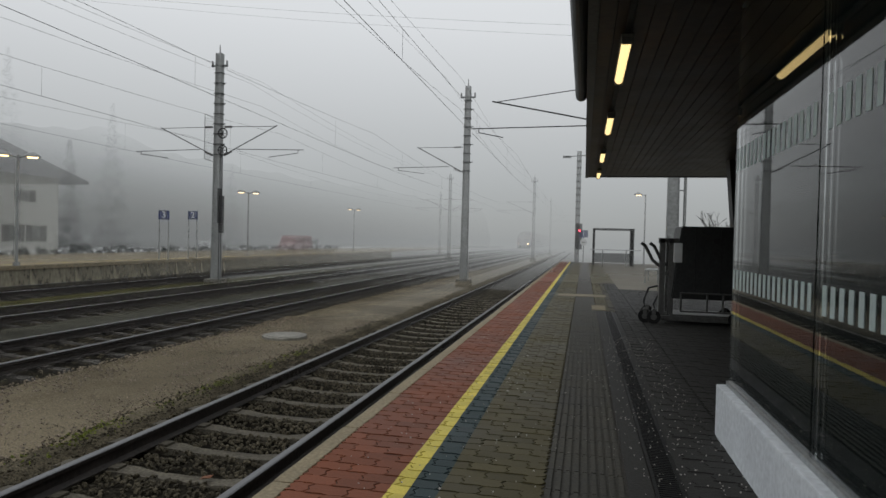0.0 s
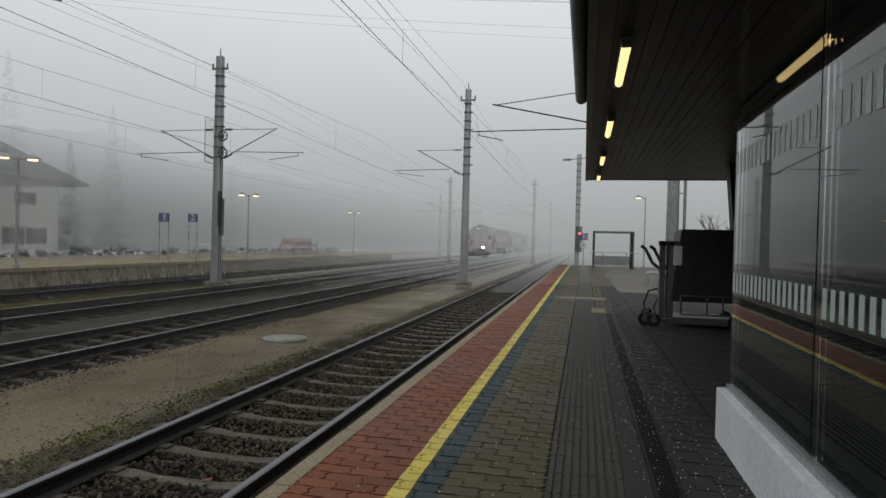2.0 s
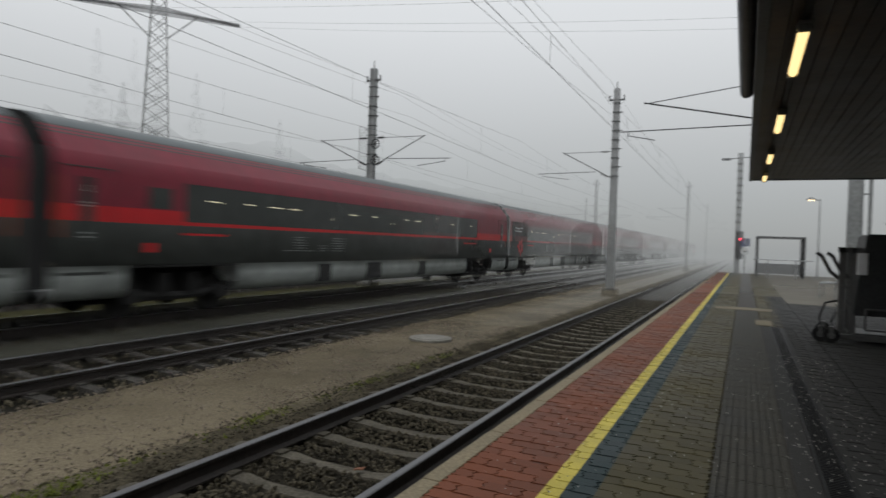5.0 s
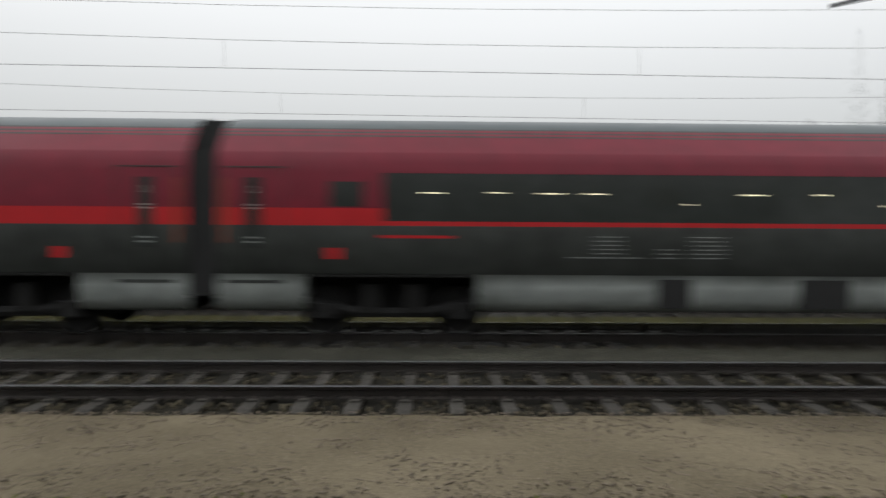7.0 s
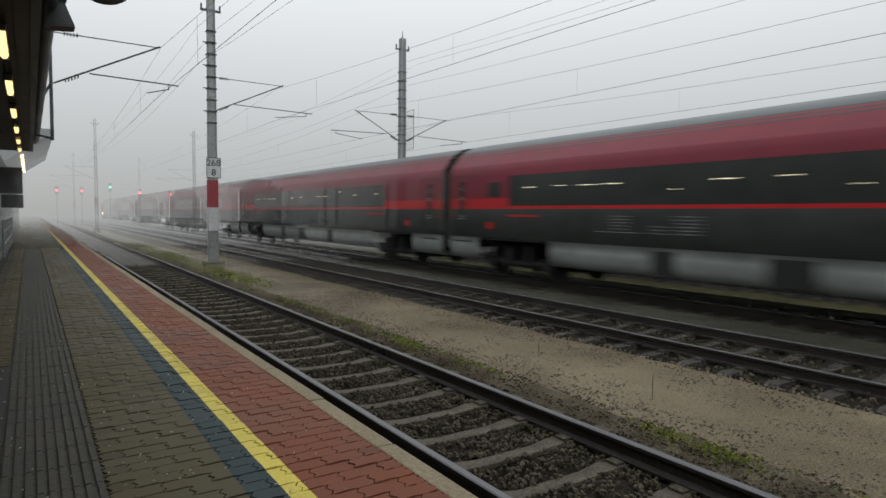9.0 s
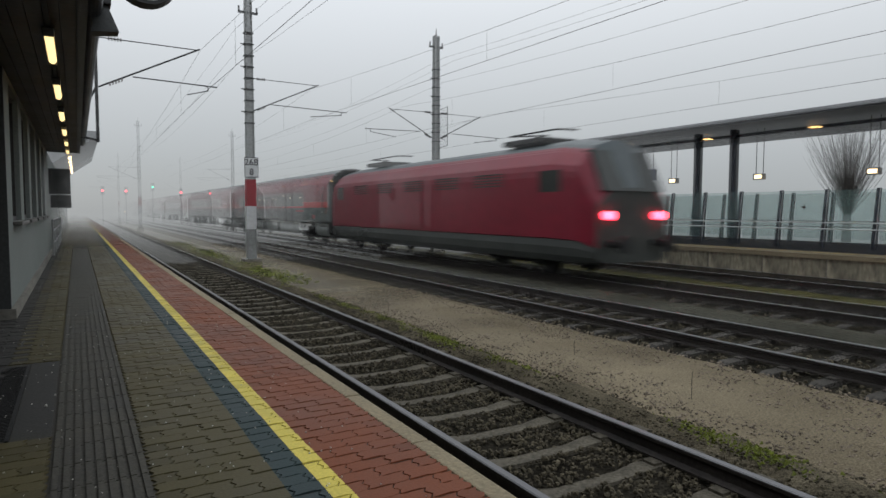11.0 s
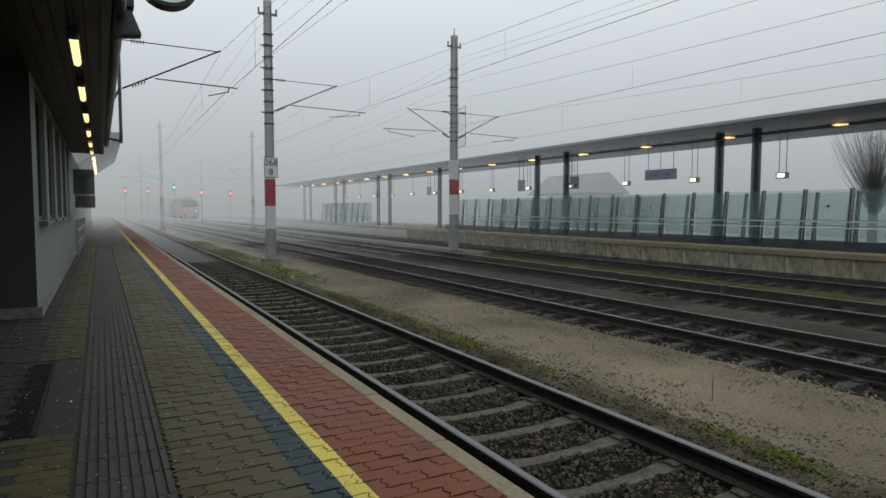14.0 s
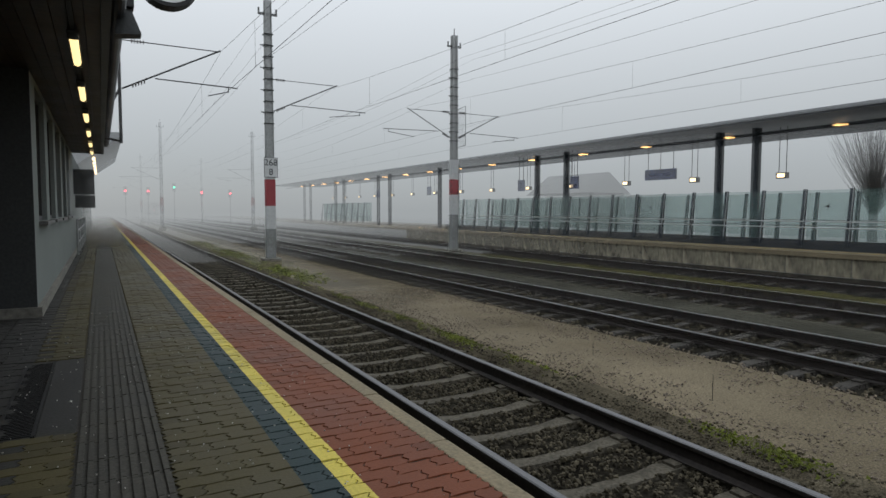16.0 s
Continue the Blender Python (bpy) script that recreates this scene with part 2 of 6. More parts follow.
CAR_RED = mat("red_van_paint", (0.34, 0.06, 0.06), 0.4)
CAR_WHITE = mat("white_car_paint", (0.45, 0.46, 0.46), 0.35, layers=3)
LAMP_WARM = glow("warm_tube", (1.0, 0.73, 0.32), 1.35)
LAMP_SODIUM = glow("sodium_lamp", (1.0, 0.55, 0.20), 16.0)
LAMP_DIM = glow("small_warm_lamp", (1.0, 0.72, 0.38), 3.0)
HEADLIGHT = glow("headlight", (1.0, 0.72, 0.36), 110.0)
TOP_LIGHT = glow("top_headlight", (1.0, 0.82, 0.55), 6.0)
RED_LIGHT = glow("red_signal_light", (1.0, 0.03, 0.06), 18.0)
GREEN_LIGHT = glow("green_signal_light", (0.05, 1.0, 0.55), 9.0)
CEIL_LIGHT = glow("carriage_ceiling_light", (1.0, 0.88, 0.55), 0.8, 9)
PANE = glass("waiting_room_glass", (0.25, 0.35, 0.34), 0.965, gloss=1.45)
PANE_GREEN = glass("green_tinted_glass", (0.30, 0.44, 0.42), 0.915, gloss=0.35)
FROST = mat("frosted_glass_stripe", (0.42, 0.50, 0.49), 0.6, vary=0.08, layers=1)


def paver_mat():
    """Concrete pavers with the painted lines along the platform edge."""
    mt, n, l, p = start_mat("interlocking_paver", 2)
    geo, sep, ramp = n.new("ShaderNodeNewGeometry"), n.new("ShaderNodeSeparateXYZ"), n.new("ShaderNodeValToRGB")
    noi, fine = n.new("ShaderNodeTexNoise"), n.new("ShaderNodeTexNoise")
    noi.inputs["Scale"].default_value, fine.inputs["Scale"].default_value = 1.1, 70.0
    wob, mr = n.new("ShaderNodeMath"), n.new("ShaderNodeMapRange")
    l.new(geo.outputs["Position"], sep.inputs[0])
    l.new(geo.outputs["Position"], noi.inputs["Vector"])
    l.new(geo.outputs["Position"], fine.inputs["Vector"])
    wob.operation = "MULTIPLY_ADD"
    wob.inputs[1].default_value = 0.012
    l.new(fine.outputs["Fac"], wob.inputs[0])
    l.new(sep.outputs["X"], wob.inputs[2])
    mr.inputs["From Min"].default_value, mr.inputs["From Max"].default_value = -1.6, 0.4
    l.new(wob.outputs[0], mr.inputs["Value"])
    ramp.color_ramp.interpolation = "CONSTANT"
    e = ramp.color_ramp.elements
    e[0].position, e[0].color = 0.0, (0.150, 0.044, 0.018, 1)
    e[1].position, e[1].color = (1.6 - 0.957) / 2, (0.56, 0.46, 0.085, 1)
    e.new((1.6 - 0.855) / 2).color = (0.020, 0.036, 0.038, 1)
    e.new((1.6 - 0.70) / 2).color = (0.064, 0.054, 0.023, 1)
    l.new(mr.outputs[0], ramp.inputs[0])
    m1, m2, m3 = (n.new("ShaderNodeMixRGB") for _ in range(3))
    for m_ in (m1, m2, m3):
        m_.blend_type, m_.inputs[0].default_value = "MULTIPLY", 1.0
    ra, rb, rc = (n.new("ShaderNodeMapRange") for _ in range(3))
    for r_, lo, hi in ((ra, 0.62, 1.35), (rb, 0.72, 1.28), (rc, 0.82, 1.18)):
        r_.inputs["To Min"].default_value, r_.inputs["To Max"].default_value = lo, hi
    l.new(noi.outputs["Fac"], ra.inputs["Value"])
    l.new(fine.outputs["Fac"], rb.inputs["Value"])
    l.new(geo.outputs["Random Per Island"], rc.inputs["Value"])
    for m_, src, r_ in ((m1, ramp, ra), (m2, m1, rb), (m3, m2, rc)):
        l.new(src.outputs[0], m_.inputs[1])
        l.new(r_.outputs[0], m_.inputs[2])
    l.new(m3.outputs[0], p.inputs["Base Color"])
    rg = n.new("ShaderNodeMapRange")
    rg.inputs["To Min"].default_value, rg.inputs["To Max"].default_value = 0.45, 0.8
    l.new(noi.outputs["Fac"], rg.inputs["Value"])
    l.new(rg.outputs[0], p.inputs["Roughness"])
    p.inputs["Specular IOR Level"].default_value = 0.22
    b = n.new("ShaderNodeBump")
    b.inputs["Strength"].default_value, b.inputs["Distance"].default_value = 0.25, 0.006
    l.new(fine.outputs["Fac"], b.inputs["Height"])
    l.new(b.outputs[0], p.inputs["Normal"])
    return mt


PAVER = paver_mat()
TACTILE = mat("ribbed_guidance_tile", (0.044, 0.040, 0.029), 0.75, vary=0.35, grain=40, stain=1.6, spread=0.2)
GRATE = mat("cast_iron_grating", (0.010, 0.010, 0.010), 0.6, 0.4)


# ---- mesh helpers ----
def empty(name, m=None):
    ob = new(name)
    ob.empty_display_size = 0.2
    if m is not None:
        ob.matrix_basis = m
    return ob


def part(name, bm, material, parent=None, label="", smooth=False):
    me = bpy.data.meshes.new(name)
    if isinstance(material, (list, tuple)):
        for x in material:
            me.materials.append(x)
    else:
        me.materials.append(material)
    bmesh.ops.recalc_face_normals(bm, faces=bm.faces[:])
    bm.to_mesh(me)
    bm.free()
    if smooth:
        for f in me.polygons:
            f.use_smooth = True
    ob = new(name, me)
    if parent is not None:
        ob.parent = parent
    return tagged(ob, label)


def share(name, ob, parent, m):
    """One more piece on the same mesh."""
    o = new(name, ob.data)
    o.parent = parent
    o.matrix_basis = m
    return o


def box(bm, x0, x1, y0, y1, z0, z1, mi=0, m=None):
    vs = [bm.verts.new((x, y, z)) for z in (z0, z1) for y in (y0, y1) for x in (x0, x1)]
    if m is not None:
        for v in vs:
            v.co = m @ v.co
    fs = [bm.faces.new([vs[i] for i in q]) for q in ((0, 2, 3, 1), (4, 5, 7, 6), (0, 1, 5, 4), (2, 6, 7, 3), (0, 4, 6, 2), (1, 3, 7, 5))]
    for f in fs:
        f.material_index = mi
    return vs


def bevel_box(bm, x0, x1, y0, y1, z0, z1, r=0.01, m=None):
    b2 = bmesh.new()
    box(b2, x0, x1, y0, y1, z0, z1)
    bmesh.ops.bevel(b2, geom=b2.edges[:] + b2.verts[:], offset=r, segments=2, affect="EDGES", profile=0.6)
    add(bm, b2, m)


def add(bm, b2, m=None):
    mp = {v: bm.verts.new(m @ v.co if m is not None else v.co) for v in b2.verts}
    for f in b2.faces:
        try:
            nf = bm.faces.new([mp[v] for v in f.verts])
            nf.material_index = f.material_index
        except ValueError:
            pass
    b2.free()


def rod(bm, a, b, r0, r1=None, n=8, caps=True, mi=0):
    a, b = Vector(a), Vector(b)
    r1 = r0 if r1 is None else r1
    q = (b - a).to_track_quat("Z", "Y").to_matrix()
    ra, rb = [], []
    for i in range(n):
        u = Vector((math.cos(2 * math.pi * i / n), math.sin(2 * math.pi * i / n), 0))
        ra.append(bm.verts.new(a + q @ (u * r0)))
        rb.append(bm.verts.new(b + q @ (u * r1)))
    fs = [bm.faces.new((ra[i], ra[(i + 1) % n], rb[(i + 1) % n], rb[i])) for i in range(n)]
    if caps:
        fs += [bm.faces.new(ra[::-1]), bm.faces.new(rb)]
    for f in fs:
        f.material_index = mi


def chain(bm, pts, r, n=6, mi=0):
    """One bent tube through a row of points."""
    p = [Vector(q) for q in pts]
    rings = []
    for k, c in enumerate(p):
        d = p[min(k + 1, len(p) - 1)] - p[max(k - 1, 0)]
        q = d.to_track_quat("Z", "Y").to_matrix()
        rings.append([bm.verts.new(c + q @ Vector((math.cos(2 * math.pi * i / n) * r, math.sin(2 * math.pi * i / n) * r, 0))) for i in range(n)])
    fs = [bm.faces.new((a[i], a[(i + 1) % n], b[(i + 1) % n], b[i])) for a, b in zip(rings, rings[1:]) for i in range(n)]
    fs += [bm.faces.new(rings[0][::-1]), bm.faces.new(rings[-1])]
    for f in fs:
        f.material_index = mi


def sweep(bm, profile, ys, mi=0, closed=True, caps=True, off=None):
    """Extrude an (x, z) outline along y."""
    rings = []
    for y in ys:
        dx, dz = off(y) if off else (0, 0)
        rings.append([bm.verts.new((x + dx, y, z + dz)) for x, z in profile])
    k = len(profile)
    for a, b in zip(rings, rings[1:]):
        for i in range(k if closed else k - 1):
            f = bm.faces.new((a[i], a[(i + 1) % k], b[(i + 1) % k], b[i]))
            f.material_index = mi[i] if isinstance(mi, (list, tuple)) else mi
    if caps and closed:
        for r in (rings[0], rings[-1][::-1]):
            try:
                bm.faces.new(r)
            except ValueError:
                pass
    return rings


def ball(bm, c, r, u=8, v=5, squash=1.0):
    b2 = bmesh.new()
    bmesh.ops.create_uvsphere(b2, u_segments=u, v_segments=v, radius=r)
    add(bm, b2, Matrix.Translation(c) @ Matrix.Diagonal((1, 1, squash, 1)))


def writing(name, text, size, material, parent, m, label=""):
    cu = bpy.data.curves.new(name, "FONT")
    cu.body, cu.size, cu.extrude, cu.align_x, cu.align_y = text, size, 0.002, "CENTER", "CENTER"
    tmp = bpy.data.objects.new(name, cu)
    scene.collection.objects.link(tmp)
    dg = bpy.context.evaluated_depsgraph_get()
    me = bpy.data.meshes.new_from_object(tmp.evaluated_get(dg))
    bpy.data.objects.remove(tmp)
    me.materials.clear()
    me.materials.append(material)
    ob = new(name, me)
    ob.parent = parent
    ob.matrix_basis = m
    return tagged(ob, label)


# ---- plan ----
RAIL_Z = -0.566
BED_Z = RAIL_Z - 0.20
TRACKS = (-3.22, -8.59, -12.78, -17.35)
P2_EDGE = -19.0


def p2_z(y):
    return 0.04


# ---- ground and tracks ----
def ground():
    bm = bmesh.new()
    xs = [-3000, -300, -60, -30, P2_EDGE - 9, 6, 60, 300, 3000]
    ys = [-3000, -600, -200, -80, -40, 0, 40, 80, 200, 600, 3000]
    g = [[bm.verts.new((x, y, BED_Z - 0.10)) for x in xs] for y in ys]
    for a, b in zip(g, g[1:]):
        for i in range(len(xs) - 1):
            bm.faces.new((a[i], a[i + 1], b[i + 1], b[i]))
    tagged(part("ground", bm, GROUND), "dull brown trackside earth fading into fog", "ground", kind="structure")


def strip(name, x0, x1, z_of, material, label, category, y0=-150.0, y1=150.0, nx=10, step=1.0, rough=0.012):
    bm = bmesh.new()
    xs = [x0 + (x1 - x0) * i / nx for i in range(nx + 1)]
    ys = []
    y = y0
    while y < y1:
        ys.append(y)
        y += step * (0.35 if abs(y) < 18 else 1.0 if abs(y) < 45 else 3.0)
    ys.append(y1)
    rows = []
    for y in ys:
        rows.append([bm.verts.new((x, y, z_of((x - x0) / (x1 - x0)) + rough * noise.noise(Vector((x * 2.1, y * 2.1, 3))))) for x in xs])
    for a, b in zip(rows, rows[1:]):
        for i in range(nx):
            bm.faces.new((a[i], a[i + 1], b[i + 1], b[i]))
    return tagged(part(name, bm, material, smooth=True), label, category, kind="structure")


def rail_outline(x):
    z = RAIL_Z
    return [(x - 0.0625, z - 0.159), (x + 0.0625, z - 0.159), (x + 0.0625, z - 0.148), (x + 0.012, z - 0.125), (x + 0.009, z - 0.050), (x + 0.036, z - 0.036),
            (x + 0.036, z - 0.008), (x + 0.026, z), (x - 0.026, z), (x - 0.036, z - 0.008), (x - 0.036, z - 0.036), (x - 0.009, z - 0.050), (x - 0.012, z - 0.125), (x - 0.0625, z - 0.148)]


def sleeper_mesh(bm):
    """Concrete sleeper, lower in the middle, with sloping ends; its top is at z = 0."""
    secs = [(-1.28, 0.075, -0.03), (-1.18, 0.085, 0.0), (-0.5, 0.085, 0.0), (-0.30, 0.07, -0.02), (0.30, 0.07, -0.02), (0.5, 0.085, 0.0), (1.18, 0.085, 0.0), (1.28, 0.075, -0.03)]
    rings = []
    for x, h, z in secs:
        rings.append([bm.verts.new((x, -h - 0.03, -0.18)), bm.verts.new((x, -h, z)), bm.verts.new((x, h, z)), bm.verts.new((x, h + 0.03, -0.18))])
    for a, b in zip(rings, rings[1:]):
        for i in range(3):
            bm.faces.new((a[i], a[i + 1], b[i + 1], b[i]))
    bm.faces.new(rings[0])
    bm.faces.new(rings[-1][::-1])
    for s in (-1, 1):
        for o in (-0.115, 0.115):
            box(bm, s * 0.7525 + o - 0.045, s * 0.7525 + o + 0.045, -0.06, 0.06, -0.01, 0.022)


def stones(bm, count, x0, x1, y0, y1, z, size, skip=None):
    rnd = random.Random(int(count + x0 * 7))
    for _ in range(count):
        x, y = rnd.uniform(x0, x1), rnd.uniform(y0, y1)
        if skip and skip(x, y):
            continue
        s = size * rnd.uniform(0.5, 1.25)
        a = rnd.uniform(0, 6.28)
        c = Vector((x, y, z + rnd.uniform(-0.25, 0.3) * s))
        top = [bm.verts.new(c + Vector((math.cos(a + k * 2.09) * s * rnd.uniform(0.35, 0.6), math.sin(a + k * 2.09) * s * rnd.uniform(0.35, 0.6), s * rnd.uniform(0.15, 0.5)))) for k in range(3)]
        low = [bm.verts.new(c + Vector((math.cos(a + 1 + k * 2.09) * s * 0.62, math.sin(a + 1 + k * 2.09) * s * 0.62, -s * 0.25))) for k in range(3)]
        bm.faces.new(top)
        for k in range(3):
            bm.faces.new((top[k], low[k], top[(k + 1) % 3]))
            bm.faces.new((low[k], low[(k + 1) % 3], top[(k + 1) % 3]))


SPACING = 0.61


def track(i, xc):
    near = i == 0
    t = tagged(empty("railway_track", pose(xc, 0, 0)), "railway track of dark steel rails on concrete sleepers" if near else "railway track with rusty rails on dark sleepers in ballast",
               "railway track", "parallel tracks of the station")
    for s in (-1, 1):
        bm = bmesh.new()
        ys = [-220, -80, -40, -20, 0, 20, 40, 80, 220]
        sweep(bm, rail_outline(s * 0.7525), ys, [0, 0, 0, 0, 0, 0, 1, 1, 1, 0, 0, 0, 0, 0])
        part("rail", bm, [RAIL_SIDE, RAIL_TOP], t, "steel rail with a polished head")
    bm = bmesh.new()
    sleeper_mesh(bm)
    m = SLEEPER if near else SLEEPER_DARK
    zs = RAIL_Z - 0.165
    first = part("sleeper", bm, m, t)
    first.matrix_basis = pose(0, 0.3, zs)
    for k in range(-42, 43):
        if k:
            share("sleeper", first, t, pose(random.uniform(-0.015, 0.015), 0.3 + k * SPACING, zs + random.uniform(-0.008, 0.004), 0, 0, random.uniform(-0.6, 0.6)))
    bm = bmesh.new()
    for k in list(range(-160, -42)) + list(range(43, 160)):
        bm.faces.new([bm.verts.new((x, 0.3 + k * SPACING + dy, zs - 0.02)) for x, dy in ((-1.28, -0.1), (1.28, -0.1), (1.28, 0.1), (-1.28, 0.1))])
    tagged(part("distant_sleeper", bm, m, t), kind="stuff")
    bm = bmesh.new()

    rows, nx = [], 14
    ys = [-200, -120, -80, -50] + [-40 + 0.4 * j for j in range(201)] + [50, 80, 120, 200]
    for y in ys:
        row = []
        for j in range(nx + 1):
            x = -2.0 + 4.0 * j / nx
            edge = max(0, abs(x) - 1.45) * 0.22
            row.append(bm.verts.new((x, y, zs - 0.05 - edge + 0.025 * noise.noise(Vector((x * 4 + i * 9, y * 4, 1))))))
        rows.append(row)
    for a, b in zip(rows, rows[1:]):
        for j in range(nx):
            bm.faces.new((a[j], a[j + 1], b[j + 1], b[j]))
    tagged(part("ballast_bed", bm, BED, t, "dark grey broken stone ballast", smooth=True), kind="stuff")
    bm = bmesh.new()

    def on_sleeper(x, y):
        return abs(((y - 0.3) / SPACING + 0.5) % 1 - 0.5) * SPACING < 0.068 or abs(abs(x) - 0.7525) < 0.07
    if near:
        stones(bm, 30000, -1.32, 1.35, -12, 12, zs - 0.014, 0.036, on_sleeper)
        stones(bm, 6000, -1.32, 1.35, -26, 26, zs - 0.02, 0.06, lambda x, y: abs(y) < 12 or on_sleeper(x, y))
    elif i == 1:
        stones(bm, 15000, -1.6, 1.75, -40, 34, zs - 0.035, 0.065, on_sleeper)
    elif i == 2:
        stones(bm, 10000, -1.6, 1.75, -40, 34, zs - 0.035, 0.07, on_sleeper)
    else:
        stones(bm, 800, -1.6, 1.75, -18, 14, zs - 0.035, 0.07, on_sleeper)
    tagged(part("loose_ballast", bm, BALLAST, t), kind="stuff")


def hump(u):
    return RAIL_Z - 0.13 + 0.035 * math.sin(math.pi * u) - 0.12 * max(0, (abs(2 * u - 1) - 0.84) / 0.16) ** 1.5


def gravel_bits():
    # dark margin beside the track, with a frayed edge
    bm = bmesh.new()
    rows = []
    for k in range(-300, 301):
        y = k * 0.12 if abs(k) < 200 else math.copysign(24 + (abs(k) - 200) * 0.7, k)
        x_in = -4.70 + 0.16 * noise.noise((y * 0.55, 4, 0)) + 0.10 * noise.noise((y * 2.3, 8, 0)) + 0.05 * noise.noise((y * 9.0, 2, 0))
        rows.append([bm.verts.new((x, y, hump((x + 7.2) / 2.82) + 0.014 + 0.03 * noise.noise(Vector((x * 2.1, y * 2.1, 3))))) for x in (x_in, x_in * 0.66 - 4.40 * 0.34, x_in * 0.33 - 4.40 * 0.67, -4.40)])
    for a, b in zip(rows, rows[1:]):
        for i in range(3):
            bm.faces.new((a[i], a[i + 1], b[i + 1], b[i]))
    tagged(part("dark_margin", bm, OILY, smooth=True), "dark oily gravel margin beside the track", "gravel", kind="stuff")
    bm = bmesh.new()
    stones(bm, 5000, -4.85, -4.42, -14, 14, RAIL_Z - 0.112, 0.026)
    stones(bm, 1300, -6.2, -4.7, -14, 14, RAIL_Z - 0.106, 0.016)
    tagged(part("loose_margin", bm, BALLAST), "dark loose stones beside the track", "gravel", kind="stuff")
    bm = bmesh.new()
    stones(bm, 17000, -7.05, -4.75, -14, 14, RAIL_Z - 0.103, 0.024)
    tagged(part("loose_gravel", bm, PEBBLE), "loose pale pebbles on the gravel strip", "gravel", kind="stuff")
    bm = bmesh.new()
    rnd = random.Random(5)
    for y, w, cnt in [(-10.2, 1.4, 900), (-8.2, 1.0, 600), (-6.6, 0.8, 420), (-3.1, 0.7, 620), (-1.6, 0.5, 300), (0.9, 0.5, 80), (3.0, 0.7, 420), (5.2, 0.9, 200), (8, 2, 350), (-13, 2, 500), (-20, 5, 1500), (-29, 6, 1500), (-38, 6, 900)]:
        for _ in range(cnt):
            yy = y + rnd.gauss(0, w * 0.45)
            xx = -4.66 + rnd.gauss(0, 0.06 if yy > -16 else 0.35) - (0.0 if yy > -16 else 0.3)
            h = rnd.uniform(0.012, 0.034)
            a = rnd.uniform(0, 6.28)
            c = Vector((xx, yy, hump(min(1, (xx + 7.2) / 2.82)) - 0.002))
            r = 0.030 if yy > -16 else 0.05
            v0, v1 = bm.verts.new(c + Vector((math.cos(a), math.sin(a), 0)) * r), bm.verts.new(c - Vector((math.cos(a), math.sin(a), 0)) * r)
            v2 = bm.verts.new(c + Vector((rnd.uniform(-0.02, 0.02), rnd.uniform(-0.02, 0.02), h)))
            v3 = bm.verts.new(c + Vector((-math.sin(a), math.cos(a), 0)) * r * 0.8)
            bm.faces.new((v0, v1, v2))
            bm.faces.new((v1, v3, v2))
            bm.faces.new((v3, v0, v2))
    tagged(part("moss", bm, MOSS), "yellow-green moss and weeds along the gravel", "moss", kind="stuff")
    bm = bmesh.new()
    for _ in range(240):
        yy, xx = rnd.uniform(-14, 14), rnd.choice((rnd.uniform(-6.6, -4.75), rnd.uniform(-5.4, -4.75)))
        c = Vector((xx, yy, RAIL_Z - 0.10))
        for _k in range(rnd.randint(2, 4)):
            rod(bm, c, c + Vector((rnd.uniform(-0.05, 0.05), rnd.uniform(-0.05, 0.05), rnd.uniform(0.01, 0.05))), 0.002, 0.001, 3, False)
    tagged(part("dry_stalk", bm, TWIG), "scattered dry plant stalks on gravel", "dry weeds", kind="stuff")
    for px, py, h in ((-5.35, -4.15, 0.30), (-5.7, -6.3, 0.2), (-5.1, 4.5, 0.12)):
        bm = bmesh.new()
        rod(bm, (0, 0, -0.02), (0.01, 0.01, h), 0.004, 0.002, 5)
        rod(bm, (0.004, 0, h * 0.5), (0.03, 0.02, h * 0.75), 0.002, 0.001, 4)
        o = part("dead_weed", bm, TWIG)
        o.matrix_basis = pose(px, py, RAIL_Z - 0.10)
        tagged(o, "dry dead weed stalk standing in gravel", "weed", "dead weeds in the gravel")


def manhole():
    t = tagged(empty("manhole_cover", pose(-5.59, 10.97, RAIL_Z - 0.10)), "round concrete manhole cover in the gravel", "manhole cover")
    bm = bmesh.new()
    rod(bm, (0, 0, -0.05), (0, 0, 0.05), 0.42, 0.42, 24)
    part("ring", bm, CONCRETE, t)
    bm = bmesh.new()
    rod(bm, (0, 0, 0.05), (0, 0, 0.065), 0.34, 0.33, 24)
    part("lid", bm, CONCRETE, t)


ground()
strip("gravel_strip", -7.2, -4.38, hump, GRAVEL, "pale brown fine gravel strip between two tracks", "gravel path", rough=0.03, nx=28)
strip("gravel_strip_middle", -11.35, -10.0, lambda u: RAIL_Z - 0.17 + 0.02 * math.sin(math.pi * u), mat("dull_oily_gravel", (0.080, 0.078, 0.062), 0.95, vary=0.4, grain=50, bump=1.0, stain=0.6, layers=7, spec=0.0), "narrow dull gravel strip between the tracks", "gravel path", rough=0.03)
strip("grass_strip", -15.9, -14.25, lambda u: RAIL_Z - 0.19 + 0.03 * math.sin(math.pi * u), mat("thin_grass", (0.085, 0.08, 0.032), 0.95, vary=0.4, grain=18, bump=0.8, layers=7, spec=0.0), "thin brownish grass strip between the tracks", "grass strip", rough=0.04)
for i, xc in enumerate(TRACKS):
    track(i, xc)
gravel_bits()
manhole()


# ---- platform at the station building ----
P1_END = 43.0


